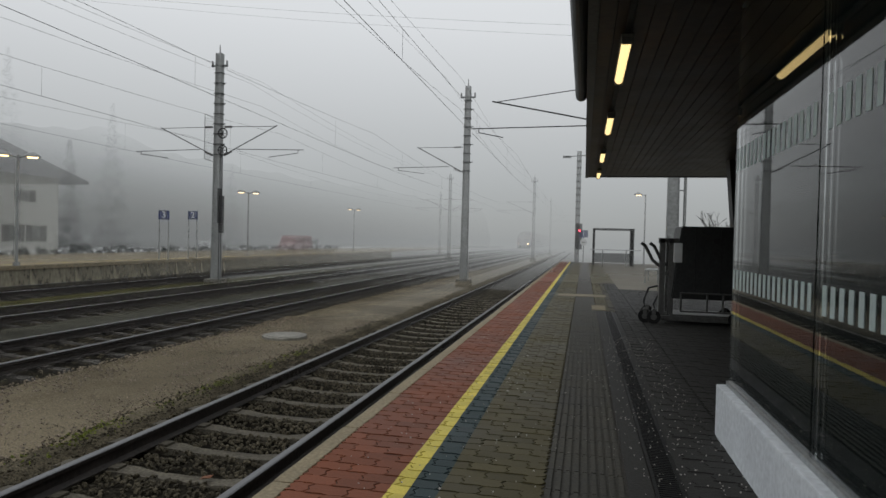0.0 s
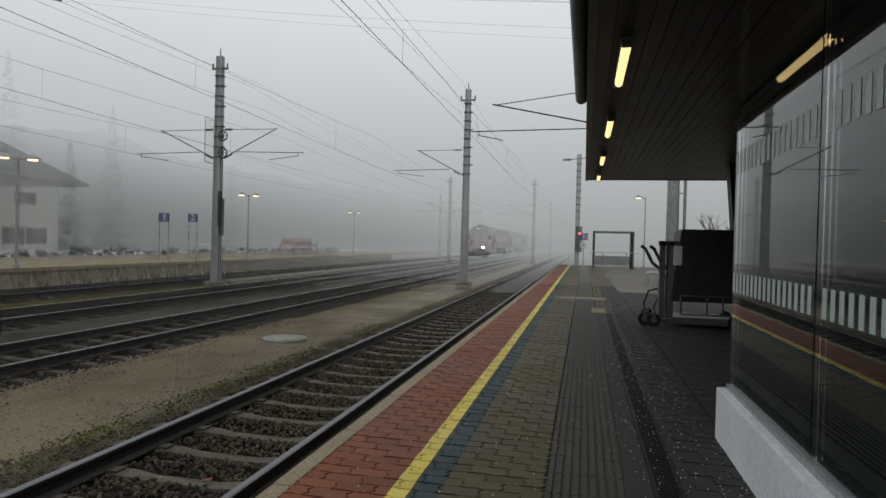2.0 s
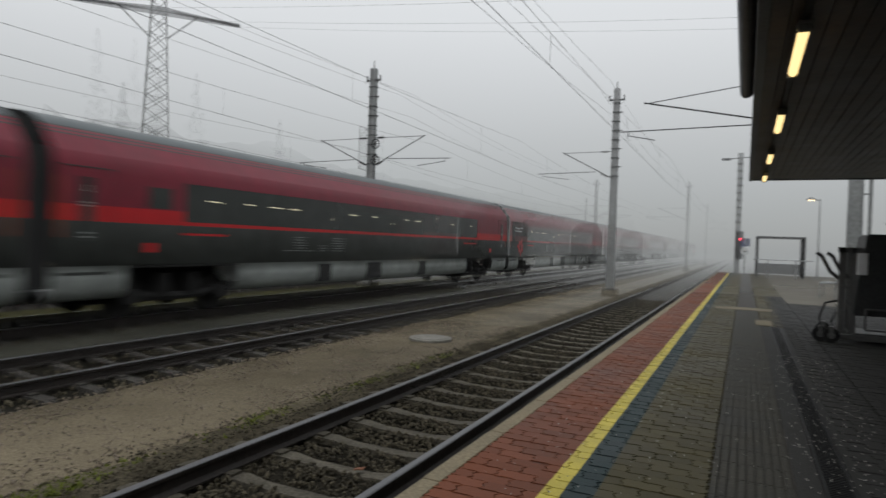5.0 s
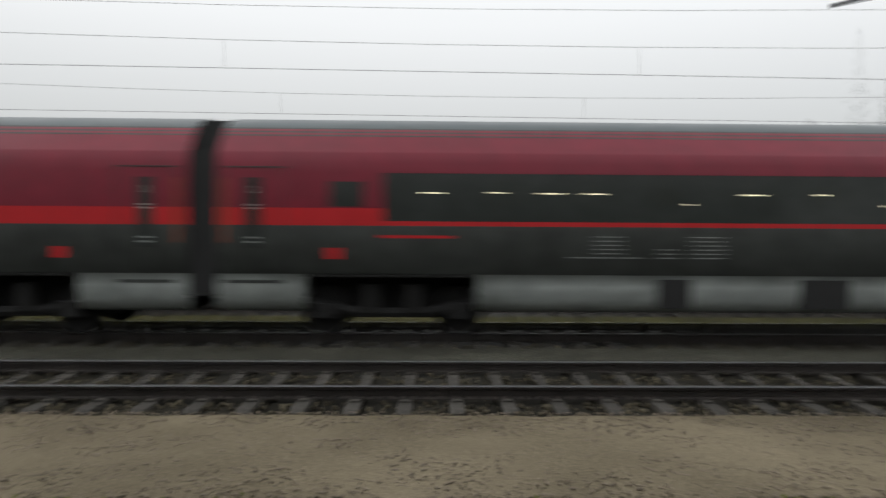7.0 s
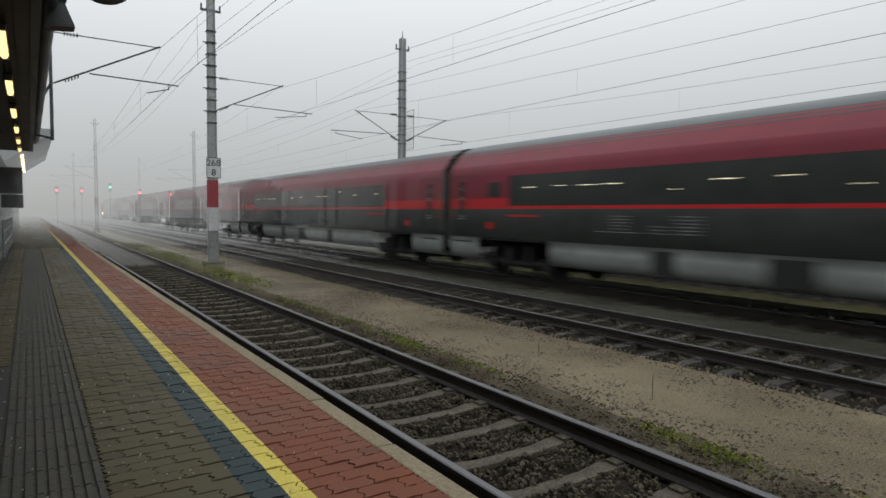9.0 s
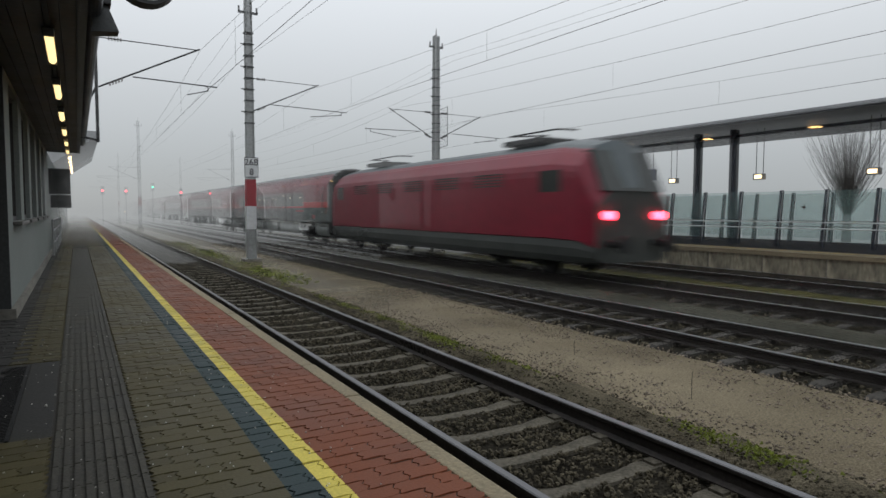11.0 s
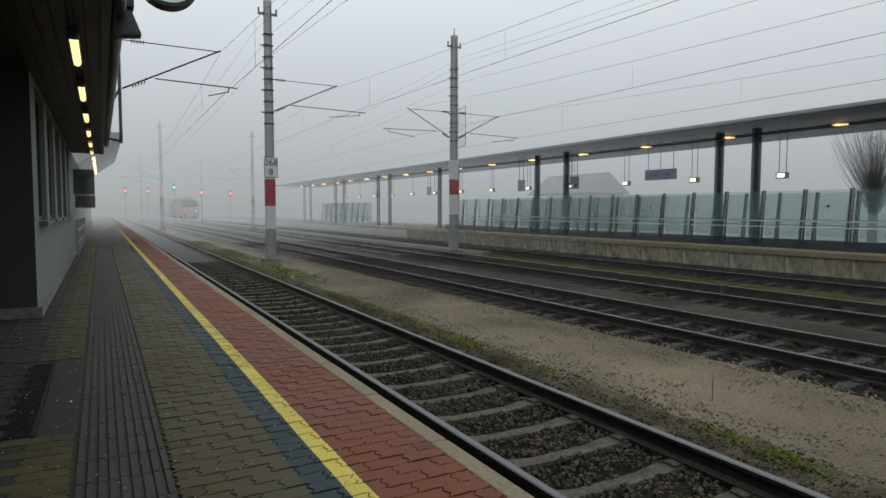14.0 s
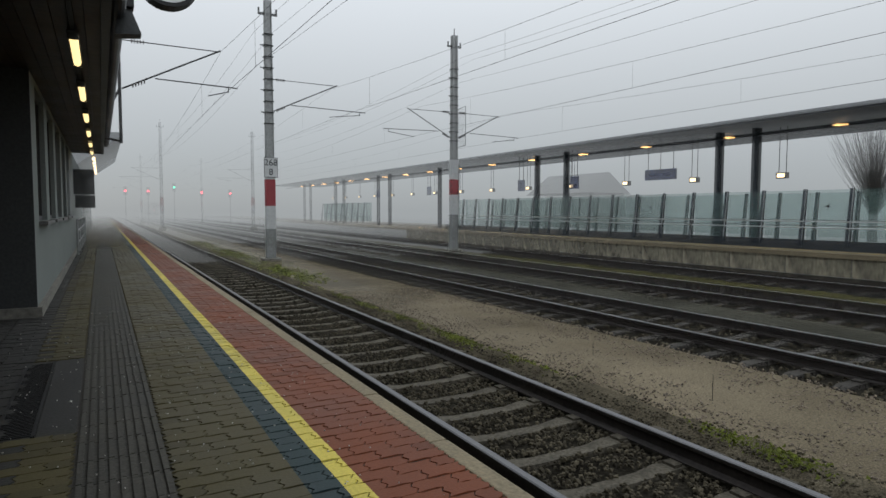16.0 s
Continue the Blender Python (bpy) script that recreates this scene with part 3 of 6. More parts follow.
def platform_one():
    bm = bmesh.new()
    sweep(bm, [(-1.465, -0.9), (-1.465, -0.012), (12.0, -0.012), (12.0, -0.9)], [-160, -60, -20, 0, 20, P1_END])
    plat = tagged(part("platform_main", bm, JOINT), "paved station platform with a yellow safety line", "platform", kind="structure")
    bm = bmesh.new()
    sweep(bm, [(-1.52, -0.95), (-1.52, -0.16), (-1.467, -0.16), (-1.467, -0.95)], [-160, -20, 0, 20, P1_END])
    part("platform_wall", bm, CONCRETE, plat)
    bm = bmesh.new()
    bevel_box(bm, -1.58, -1.469, 0.004, 0.996, -0.15, 0.0, 0.012)
    first = part("kerb_stone", bm, KERB, plat)
    first.matrix_basis = pose(0, 0, 0)
    for k in range(-45, 42):
        if k:
            share("kerb_stone", first, plat, pose(random.uniform(-0.003, 0.003), k, random.uniform(-0.003, 0.002)))
    bm = bmesh.new()
    for y0, y1 in ((-160, -45), (42, P1_END)):
        box(bm, -1.58, -1.469, y0, y1, -0.15, 0.0)
    part("far_kerb", bm, KERB, plat)
    return plat


def paver_outline(cx, cy, a=0.2152, b=0.11):
    """Interlocking paver, its long side across the platform, wavy at both ends and kinked along its courses."""
    g, k, q = 0.0026, 0.011, 0.006
    hx, hy = a / 2 - g, b / 2 - g
    left = [(-hx - k, -hy), (-hx + k, -hy * 0.35), (-hx - k, hy * 0.35), (-hx + k, hy)]
    upper = [(-hx * 0.18, hy + q), (hx * 0.18, hy - q)]
    right = [(x + 2 * hx, y) for x, y in left][::-1]
    lower = [(hx * 0.18, -hy - q), (-hx * 0.18, -hy + q)]
    return [(cx + x, cy + y) for x, y in left + upper + right + lower]


def one_paver(bm, cx, cy, z, tilt=0.0, a=0.2152):
    o = paver_outline(cx, cy, a)
    top = [bm.verts.new((cx + (x - cx) * 0.98, cy + (y - cy) * 0.965, z + (x - cx) * tilt)) for x, y in o]
    low = [bm.verts.new((x, y, z - 0.007)) for x, y in o]
    bm.faces.new(top)
    for i in range(len(o)):
        j = (i + 1) % len(o)
        bm.faces.new((low[i], low[j], top[j], top[i]))


def course(x0, x1, odd, a=0.2152):
    """Centres and widths of the pavers of one course; odd courses begin and end with half pavers."""
    n = int(round((x1 - x0) / a))
    w = (x1 - x0) / n
    if not odd:
        return [(x0 + w * (i + 0.5), w) for i in range(n)]
    return [(x0 + w * 0.25, w / 2)] + [(x0 + w * (i + 1), w) for i in range(n - 1)] + [(x1 - w * 0.25, w / 2)]


def pavers(plat):
    joined, dark, count = bmesh.new(), bmesh.new(), 0
    rnd = random.Random(3)
    bm = bmesh.new()
    one_paver(bm, 0, 0, 0)
    first = None
    for x0, x1 in ((-1.467, -0.176), (0.265, 0.985)):
        for k in range(-262, 191):
            cy = k * 0.11
            for cx, w in course(x0, x1, k % 2):
                if 0.30 < cx < 0.66 and (2.2 < cy < 12.4 or -6.2 < cy < -4.1):
                    continue
                z = rnd.uniform(-0.0035, 0.002)
                near = x0 < -1 and -4.6 < cy < -1.0 and abs(w - 0.2152) < 0.001
                if near and count < 290:
                    count += 1
                    if first is None:
                        first = part("paver", bm, PAVER, plat)
                        first.matrix_basis = pose(cx, cy, z)
                    else:
                        share("paver", first, plat, pose(cx, cy, z, 0, rnd.uniform(-0.4, 0.4)))
                else:
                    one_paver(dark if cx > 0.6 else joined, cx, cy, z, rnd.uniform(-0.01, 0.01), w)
    me_ob = part("paving", joined, PAVER, plat)
    tagged(me_ob, kind="stuff")
    bm = bmesh.new()
    for x0, x1 in ((-1.467, -0.176), (0.257, 0.99)):
        for y0, y1 in ((-160, -29), (21, P1_END)):
            box(bm, x0, x1, y0, y1, -0.05, -0.001)
    box(bm, -0.175, 0.256, -160, -27.05, -0.05, -0.003)
    tagged(part("far_paving", bm, PAVER, plat), kind="stuff")
    # guidance tiles with ribs
    bm = bmesh.new()
    for k in range(-90, 52):
        box(bm, -0.175, 0.255, k * 0.30 + 0.003, k * 0.30 + 0.297, -0.03, -0.010)
        for j in range(9):
            x = -0.150 + j * 0.0475
            box(bm, x - 0.013, x + 0.013, k * 0.30 + 0.004, k * 0.30 + 0.296, -0.011, 0.0015 + rnd.uniform(-0.001, 0.001))
    tagged(part("guidance_tile", bm, TACTILE, plat, "dark ribbed guidance tiles"), kind="stuff")
    bm = bmesh.new()
    box(bm, -0.62, 0.55, 15.5, 16.2, -0.03, 0.001)
    box(bm, 0.18, 0.45, 12.5, 13.4, -0.03, 0.002)
    part("paler_slab", bm, KERB, plat, "paler concrete slabs set in the paving")
    # dark paving under the canopy, its shade partly put into the colour, with plain strips beside the drains
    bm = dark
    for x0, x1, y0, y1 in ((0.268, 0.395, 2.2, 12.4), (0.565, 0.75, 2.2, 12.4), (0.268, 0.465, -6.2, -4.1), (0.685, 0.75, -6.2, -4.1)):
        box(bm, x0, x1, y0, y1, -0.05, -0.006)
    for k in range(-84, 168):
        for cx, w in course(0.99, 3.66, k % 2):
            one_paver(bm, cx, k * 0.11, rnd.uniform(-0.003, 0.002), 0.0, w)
    tagged(part("sheltered_paving", bm, mat("shaded_dark_paver", (0.019, 0.018, 0.015), 0.75, vary=0.3, grain=50, stain=1.5, spread=0.25), plat), kind="stuff")
    bm = bmesh.new()
    box(bm, 0.99, 12.0, 18.5, P1_END, -0.05, -0.003)
    box(bm, 3.66, 12.0, -160, 18.5, -0.05, -0.003)
    box(bm, 0.99, 3.66, -160, -9.2, -0.05, -0.003)
    tagged(part("outer_paving", bm, mat("pale_outer_paving", (0.15, 0.135, 0.105), 0.85, vary=0.25, grain=30), plat), kind="stuff")


def grit():
    """Pale grit and litter lying on the paving."""
    bm = bmesh.new()
    stones(bm, 1500, -1.35, 0.95, -9, 9, 0.002, 0.008)
    stones(bm, 500, 0.3, 0.92, 1.5, 9, 0.002, 0.009)
    stones(bm, 60, -1.35, 0.9, -9, 9, 0.002, 0.016)
    tagged(part("grit", bm, mat("pale_grit", (0.42, 0.40, 0.36), 0.8, spread=0.5)), "pale grit scattered over the paving", "grit", kind="stuff")
    for x, y, r in ((-3.0, 4.55, 40), (-2.6, 7.2, 120), (0.35, -2.6, 200)):
        bm = bmesh.new()
        pts = [(-0.05, 0, 0.0), (-0.02, 0.025, 0.012), (0.03, 0.03, 0.01), (0.06, 0.0, 0.02), (0.03, -0.03, 0.008), (-0.02, -0.025, 0.014)]
        top, low = [bm.verts.new(p) for p in pts], [bm.verts.new((p[0], p[1], p[2] - 0.003)) for p in pts]
        bm.faces.new(top)
        bm.faces.new(low[::-1])
        for i in range(6):
            bm.faces.new((top[i], low[i], low[(i + 1) % 6], top[(i + 1) % 6]))
        o = part("fallen_leaf", bm, mat("brown_leaf", (0.16, 0.06, 0.025), 0.8))
        o.matrix_basis = pose(x, y, (RAIL_Z - 0.155) if x < -2 else 0.006, 0, 0, r)
        tagged(o, "brown fallen leaf lying on the ground", "leaf", "fallen leaves")


grit()


def drain(y0, y1, x0, x1):
    t = tagged(empty("drain_channel", pose(0, y0, 0)), "long dark drain channel sunk in the paving", "drain", "drains along the platform")
    bm = bmesh.new()
    box(bm, x0, x1, 0, y1 - y0, -0.04, -0.009)
    part("channel", bm, GRATE, t)
    bm = bmesh.new()
    for x in (x0 + 0.01, x1 - 0.01):
        box(bm, x - 0.01, x + 0.01, 0, y1 - y0, -0.03, 0.0)
    part("frame", bm, GRATE, t)
    bm = bmesh.new()
    y = 0.03
    while y < y1 - y0 - 0.02:
        box(bm, x0 + 0.02, x1 - 0.02, y, y + 0.014, -0.02, -0.004)
        y += 0.03
    tagged(part("grating", bm, GRATE, t), kind="stuff")


plat = platform_one()
drain(2.2, 12.4, 0.40, 0.56)
drain(-6.15, -4.15, 0.47, 0.68)
drain(-7.4, -6.9, 0.42, 0.60)
drain(-13.5, -11.5, 0.66, 0.84)


# ---- far platform ----
def platform_two():
    bm = bmesh.new()
    ys = [-150, -80, -40, -20, -8, 0, 6, 12, 18, 40, 80, 150]
    sweep(bm, [(P2_EDGE, -1.0), (P2_EDGE, -0.14), (-27.0, -0.14), (-27.0, -1.0)], ys, off=lambda y: (0, p2_z(y)))
    p2 = tagged(part("platform_far", bm, CONCRETE), "weathered concrete island platform with a yellow line", "platform", kind="structure")
    bm = bmesh.new()
    sweep(bm, [(P2_EDGE + 0.10, -0.138), (P2_EDGE + 0.10, 0.0), (-27.1, 0.0), (-27.1, -0.138)], ys, off=lambda y: (0, p2_z(y)))
    part("coping", bm, KERB, p2)
    bm = bmesh.new()
    sweep(bm, [(P2_EDGE - 0.55, 0.004), (P2_EDGE - 0.55, 0.006), (P2_EDGE - 0.67, 0.006), (P2_EDGE - 0.67, 0.004)], ys, off=lambda y: (0, p2_z(y)))
    part("yellow_line", bm, mat("yellow_line_paint", (0.5, 0.38, 0.08), 0.7), p2)
    bm = bmesh.new()
    box(bm, -0.02, 0.012, 0.02, 1.98, -0.9, -0.142)
    first = part("wall_panel", bm, mat("stained_wall_panel", (0.30, 0.27, 0.195), 0.9, vary=0.38, grain=9, stain=1.6, spread=0.15, streak=0.4), p2)
    first.matrix_basis = pose(P2_EDGE + 0.012, -40, p2_z(-40))
    for k in range(-19, 30):
        y = k * 2.0
        share("wall_panel", first, p2, pose(P2_EDGE + 0.012, y, p2_z(y + 1)))


platform_two()


# ---- overhead line ----
def cantilever(parent, z, side, reach, tail=1.75, root=1.27, tip=1.25):
    """Arm from the mast: stay, diagonal tube, steady arm. Its own z = 0 is at the contact wire."""
    bm = bmesh.new()
    s = side
    rod(bm, (s * 0.05, 0, z + root), (s * (reach + 0.5), 0, z + tip), 0.014)
    rod(bm, (s * 0.05, 0, z + 0.0), (s * (reach + 0.55), 0, z + tip + 0.03), 0.023)
    rod(bm, (s * 0.85, 0, z + 0.34), (s * (reach + tail), 0, z + 0.28), 0.017)
    rod(bm, (s * (reach + tail - 0.25), 0, z + 0.29), (s * (reach + tail - 0.25), 0, z + 0.14), 0.014)
    rod(bm, (s * (reach + tail - 0.25), 0, z + 0.16), (s * (reach + 0.2), 0, z + 0.0), 0.014)
    arm = part("cantilever", bm, GALV_DARK, parent)
    bm = bmesh.new()
    for zz, dz in ((root - 0.005, 0.0), (0.10, 0.13)):
        for k in range(5):
            rod(bm, (s * (0.3 + 0.07 * k), 0, z + zz + dz * k / 4), (s * (0.33 + 0.07 * k), 0, z + zz + dz * k / 4), 0.055, 0.045, 8)
    part("insulator", bm, INSUL, arm)


CONTACT_Z = 4.48


def mast(x, y, arms, height=8.9, lattice=False, marker=False, weights=False, mesh_guard=False, board=False, base_z=RAIL_Z - 0.1, fittings=True, raise_arm=0.0, tail=1.75, root=1.27, tip=1.25):
    t = tagged(empty("catenary_mast", pose(x, y, 0)), "grey steel overhead line mast " + ("with red and white bands" if marker else "beside the track"), "mast", "overhead line masts")
    top = base_z + height
    bm = bmesh.new()
    w = 0.16
    for sx in (-1, 1):
        sweep_pts = [(sx * w - 0.012, -0.13), (sx * w + 0.012, -0.13), (sx * w + 0.012, 0.13), (sx * w - 0.012, 0.13)]
        vs = [[bm.verts.new((px * (1 - 0.28 * k), py, base_z + height * k)) for px, py in sweep_pts] for k in (0, 1)]
        for i in range(4):
            bm.faces.new((vs[0][i], vs[0][(i + 1) % 4], vs[1][(i + 1) % 4], vs[1][i]))
        bm.faces.new(vs[1])
    vs = [[bm.verts.new((px * (1 - 0.28 * k), py, base_z + height * k)) for px, py in ((-w, -0.10), (w, -0.10), (w, 0.10), (-w, 0.10))] for k in (0, 1)]
    for i in range(4):
        bm.faces.new((vs[0][i], vs[0][(i + 1) % 4], vs[1][(i + 1) % 4], vs[1][i]))
    part("pole", bm, GALV, t)
    bm = bmesh.new()
    bevel_box(bm, -0.34, 0.34, -0.34, 0.34, base_z - 0.3, base_z + 0.10, 0.03)
    part("footing", bm, CONCRETE, t)
    if fittings:
        bm = bmesh.new()
        for k in range(9):
            z = CONTACT_Z + 0.1 + k * 0.42
            if z > top - 0.2:
                break
            box(bm, -0.175, 0.175, -0.14, 0.14, z, z + 0.035)
            if k % 2:
                rod(bm, (0.15, 0, z + 0.03), (0.30, 0, z + 0.03), 0.02)
        rod(bm, (0, 0, top), (0, 0, top + 0.35), 0.03, 0.015)
        box(bm, -0.36, 0.36, -0.05, 0.05, top - 0.55, top - 0.48)
        rod(bm, (-0.33, 0, top - 0.5), (-0.33, 0, top - 0.3), 0.035)
        rod(bm, (0.33, 0, top - 0.5), (0.33, 0, top - 0.3), 0.035)
        part("bracketry", bm, GALV_DARK, t)
    for side, reach in arms:
        cantilever(t, CONTACT_Z + raise_arm, side, reach, tail, root, tip)
    if marker:
        z_a, z_b, z_c, z_d = marker
        for mt, z0, z1 in ((WHITE, z_a, z_b), (RED_PAINT, z_b, z_c), (WHITE, z_c, z_d)):
            bm = bmesh.new()
            box(bm, -0.178, 0.178, -0.142, 0.142, z0, z1)
            part("marker_band", bm, mt, t, "painted marker band")
    if weights:
        for dx, dy, z0, z1, r in ((0.30, -0.3, 1.75, 3.15, 0.09), (0.42, -0.35, 1.35, 2.85, 0.11)):
            bm = bmesh.new()
            zc = z0
            while zc < z1:
                rod(bm, (dx, dy, zc), (dx, dy, zc + 0.085), r, r, 12)
                zc += 0.095
            wgt = part("tension_weight", bm, GALV_DARK, t, "stack of dark tension weights")
            bm = bmesh.new()
            rod(bm, (dx, dy, z1), (dx, dy, 4.9), 0.012)
            rod(bm, (dx, dy, base_z), (dx, dy, z0), 0.015)
            part("cable", bm, WIRE, wgt)
        for z in (4.75, 5.45):
            bm = bmesh.new()
            for k in range(16):
                a, b = 2 * math.pi * k / 16, 2 * math.pi * (k + 1) / 16
                rod(bm, (0.32 + 0.2 * math.cos(a), -0.2, z + 0.2 * math.sin(a)), (0.32 + 0.2 * math.cos(b), -0.2, z + 0.2 * math.sin(b)), 0.03, 0.03, 5)
            for k in range(3):
                a = math.pi * k / 3
                rod(bm, (0.32 + 0.2 * math.cos(a), -0.2, z + 0.2 * math.sin(a)), (0.32 - 0.2 * math.cos(a), -0.2, z - 0.2 * math.sin(a)), 0.018, 0.018, 5)
            part("tension_wheel", bm, GALV_DARK, t)
    if mesh_guard:
        bm = bmesh.new()
        gx = -mesh_guard
        for a, b in (((gx * 0.2, 4.3), (gx * 0.65, 4.45)), ((gx * 0.65, 4.45), (gx * 0.65, 6.3)), ((gx * 0.65, 6.3), (gx * 0.2, 6.1)), ((gx * 0.2, 6.1), (gx * 0.2, 4.3))):
            rod(bm, (a[0], 0, a[1]), (b[0], 0, b[1]), 0.018, 0.018, 5)
        for k in range(1, 9):
            xx = gx * (0.2 + 0.05 * k)
            rod(bm, (xx, 0, 4.35), (xx, 0, 6.15), 0.004, 0.004, 3, False)
        for k in range(1, 16):
            rod(bm, (gx * 0.2, 0, 4.35 + k * 0.115), (gx * 0.65, 0, 4.4 + k * 0.115), 0.004, 0.004, 3, False)
        part("bird_guard", bm, GALV, t, "framed wire mesh guard")
    if board:
        bm = bmesh.new()
        bevel_box(bm, -0.26, 0.26, 0.17, 0.19, 2.54, 3.30, 0.006)
        b = part("distance_board", bm, WHITE, t, "white board with black numbers 268 and 8")
        bm = bmesh.new()
        for x0, x1, z0, z1 in ((-0.26, 0.26, 2.54, 2.56), (-0.26, 0.26, 3.28, 3.30), (-0.26, -0.24, 2.56, 3.28), (0.24, 0.26, 2.56, 3.28)):
            box(bm, x0, x1, 0.19, 0.195, z0, z1)
        part("border", bm, BLACK, b)
        face = Matrix.Translation((0, 0.196, 0)) @ pose(0, 0, 0, 90, 0, 180)
        writing("number", "268", 0.34, BLACK, b, Matrix.Translation((0, 0, 3.10)) @ face)
        writing("number", "8", 0.34, BLACK, b, Matrix.Translation((0, 0, 2.74)) @ face)
    return t


mast(-5.65, -24.3, ((-1, 2.2),), 9.9, marker=(0.57, 1.45, 2.47, 2.54), board=True, raise_arm=0.55)
mast(-5.6, 29.2, ((-1, 1.9),), 9.3)
mast(-14.95, 23.1, ((1, 2.1), (-1, 2.2)), 9.45, weights=True, mesh_guard=1)
mast(-14.75, -25.9, ((1, 1.9), (-1, 2.0)), 10.2, marker=(1.1, 2.05, 2.77, 3.71), mesh_guard=1, raise_arm=0.2)
for x, y, h, arms in ((-5.6, 70, 9.2, ((-1, 2.5),)), (-5.5, 103, 9.2, ((1, 2.3),)), (-14.6, 67, 9.2, ((1, 2.0), (-1, 2.2))), (-5.65, -73, 11.3, ((1, 2.3),)), (-14.8, -71, 10.6, ((1, 2.1),)), (-5.5, -108, 10.6, ((1, 2.3),)), (-14.8, -111, 10.6, ((1, 2.1),)), (-21.5, 92, 9.2, ((1, 2.1),))):
    mast(x, y, arms, h, marker=(0.9, 1.8, 2.6, 2.7) if y < 0 else False)


def overhead_wires():
    span, n = 50.0, 12
    for i in range(4):
        t = tagged(empty("overhead_line", pose(0, 0, 0)), "thin dark overhead contact line with droppers", "overhead line", "overhead lines over the tracks")
        x = TRACKS[i]
        bm = bmesh.new()
        zig = 0.25
        supports = [(-18.5 if i == 0 else -25) + span * k for k in range(-3, 5)]
        high = (0.0, 0.55, 0.2, 0.2)[i]
        pts = [(x + (zig if k % 2 else -zig), y, CONTACT_Z + (high if y < -10 else 0.0)) for k, y in enumerate(supports)]
        chain(bm, pts, 0.0055, 5)
        part("contact_wire", bm, WIRE, t)
        bm = bmesh.new()
        drops = bmesh.new()
        for k in range(len(pts) - 1):
            a, b = pts[k], pts[k + 1]
            seg = []
            for j in range(n + 1):
                u = j / n
                seg.append((a[0] + (b[0] - a[0]) * u, a[1] + (b[1] - a[1]) * u, a[2] + (b[2] - a[2]) * u + 1.24 - 0.7 * 4 * u * (1 - u)))
            chain(bm, seg, 0.0045, 5)
            for j in range(1, n, 2):
                p = seg[j]
                rod(drops, p, (p[0], p[1], a[2] + (b[2] - a[2]) * j / n), 0.003, 0.003, 4, False)
        part("messenger_wire", bm, WIRE, t)
        tagged(part("dropper", drops, WIRE, t), kind="stuff")
    # feeder lines on the mast tops
    for x, z in ((-5.95, 8.2), (-5.3, 8.2), (-15.25, 8.3), (-14.6, 8.3), (-14.6, 7.2), (-5.35, 6.9)):
        bm = bmesh.new()
        for a, b in ((-140, -73), (-73, -25), (-25, 26), (26, 69), (69, 120)):
            seg = [(x, a + (b - a) * j / 10, z - 0.7 * 4 * (j / 10) * (1 - j / 10)) for j in range(11)]
            chain(bm, seg, 0.005, 5)
        tagged(part("feeder_wire", bm, WIRE), "thin dark feeder wire hung between masts", "wire", "feeder wires")


overhead_wires()


def power_lines():
    """Lines of a pylon behind the tracks, crossing high over the station."""
    for k in range(5):
        d = -5.0 + 2.5 * k
        a = Vector((-36 + d * math.cos(radians(50)), 29 + d * math.sin(radians(50)), 15.92 if k != 2 else 17.0))
        e = Vector((90, 44 + 3.0 * k, 19.0))
        bm = bmesh.new()
        seg = []
        for j in range(25):
            u = j / 24
            q = a + (e - a) * u
            seg.append((q.x, q.y, q.z - 3.6 * 4 * u * (1 - u)))
        chain(bm, seg, 0.008, 5)
        tagged(part("power_line", bm, WIRE), "thin power line crossing high over the tracks", "power line", "power lines over the station")


power_lines()


def pylon(x, y, h):
    t = tagged(empty("lattice_pylon", pose(x, y, 0, 0, 0, 50)), "grey steel lattice pylon with a crossarm in fog", "pylon")
    bm = bmesh.new()
    lv = 18

    def c(k, i):
        w = 1.15 - 0.75 * k / lv
        return Vector(((-1, 1, 1, -1)[i] * w, (-1, -1, 1, 1)[i] * w, BED_Z + h * k / lv))
    for k in range(lv):
        for i in range(4):
            rod(bm, c(k, i), c(k + 1, i), 0.06, 0.06, 4, False)
            rod(bm, c(k, i), c(k + 1, (i + 1) % 4), 0.035, 0.035, 4, False)
            rod(bm, c(k, (i + 1) % 4), c(k + 1, i), 0.035, 0.035, 4, False)
    part("tower", bm, GALV, t)
    bm = bmesh.new()
    for s in (-1, 1):
        rod(bm, (0, s * 0.25, h - 2.2), (s * 0 + 5.2, 0, h - 2.5), 0.09)
        rod(bm, (0, s * 0.25, h - 2.2), (-5.2, 0, h - 2.5), 0.09)
        rod(bm, (s * 0.5, 0, h - 4.2), (s * 2.4, 0, h - 2.4), 0.06)
    box(bm, -5.2, 5.2, -0.12, 0.12, h - 2.6, h - 2.35)
    part("crossarm", bm, GALV_DARK, t)


pylon(-36, 29, 18.5)


# ---- station canopy ----
SOFF = 2.95
CAN_N, CAN_S = 15.8, -21.0


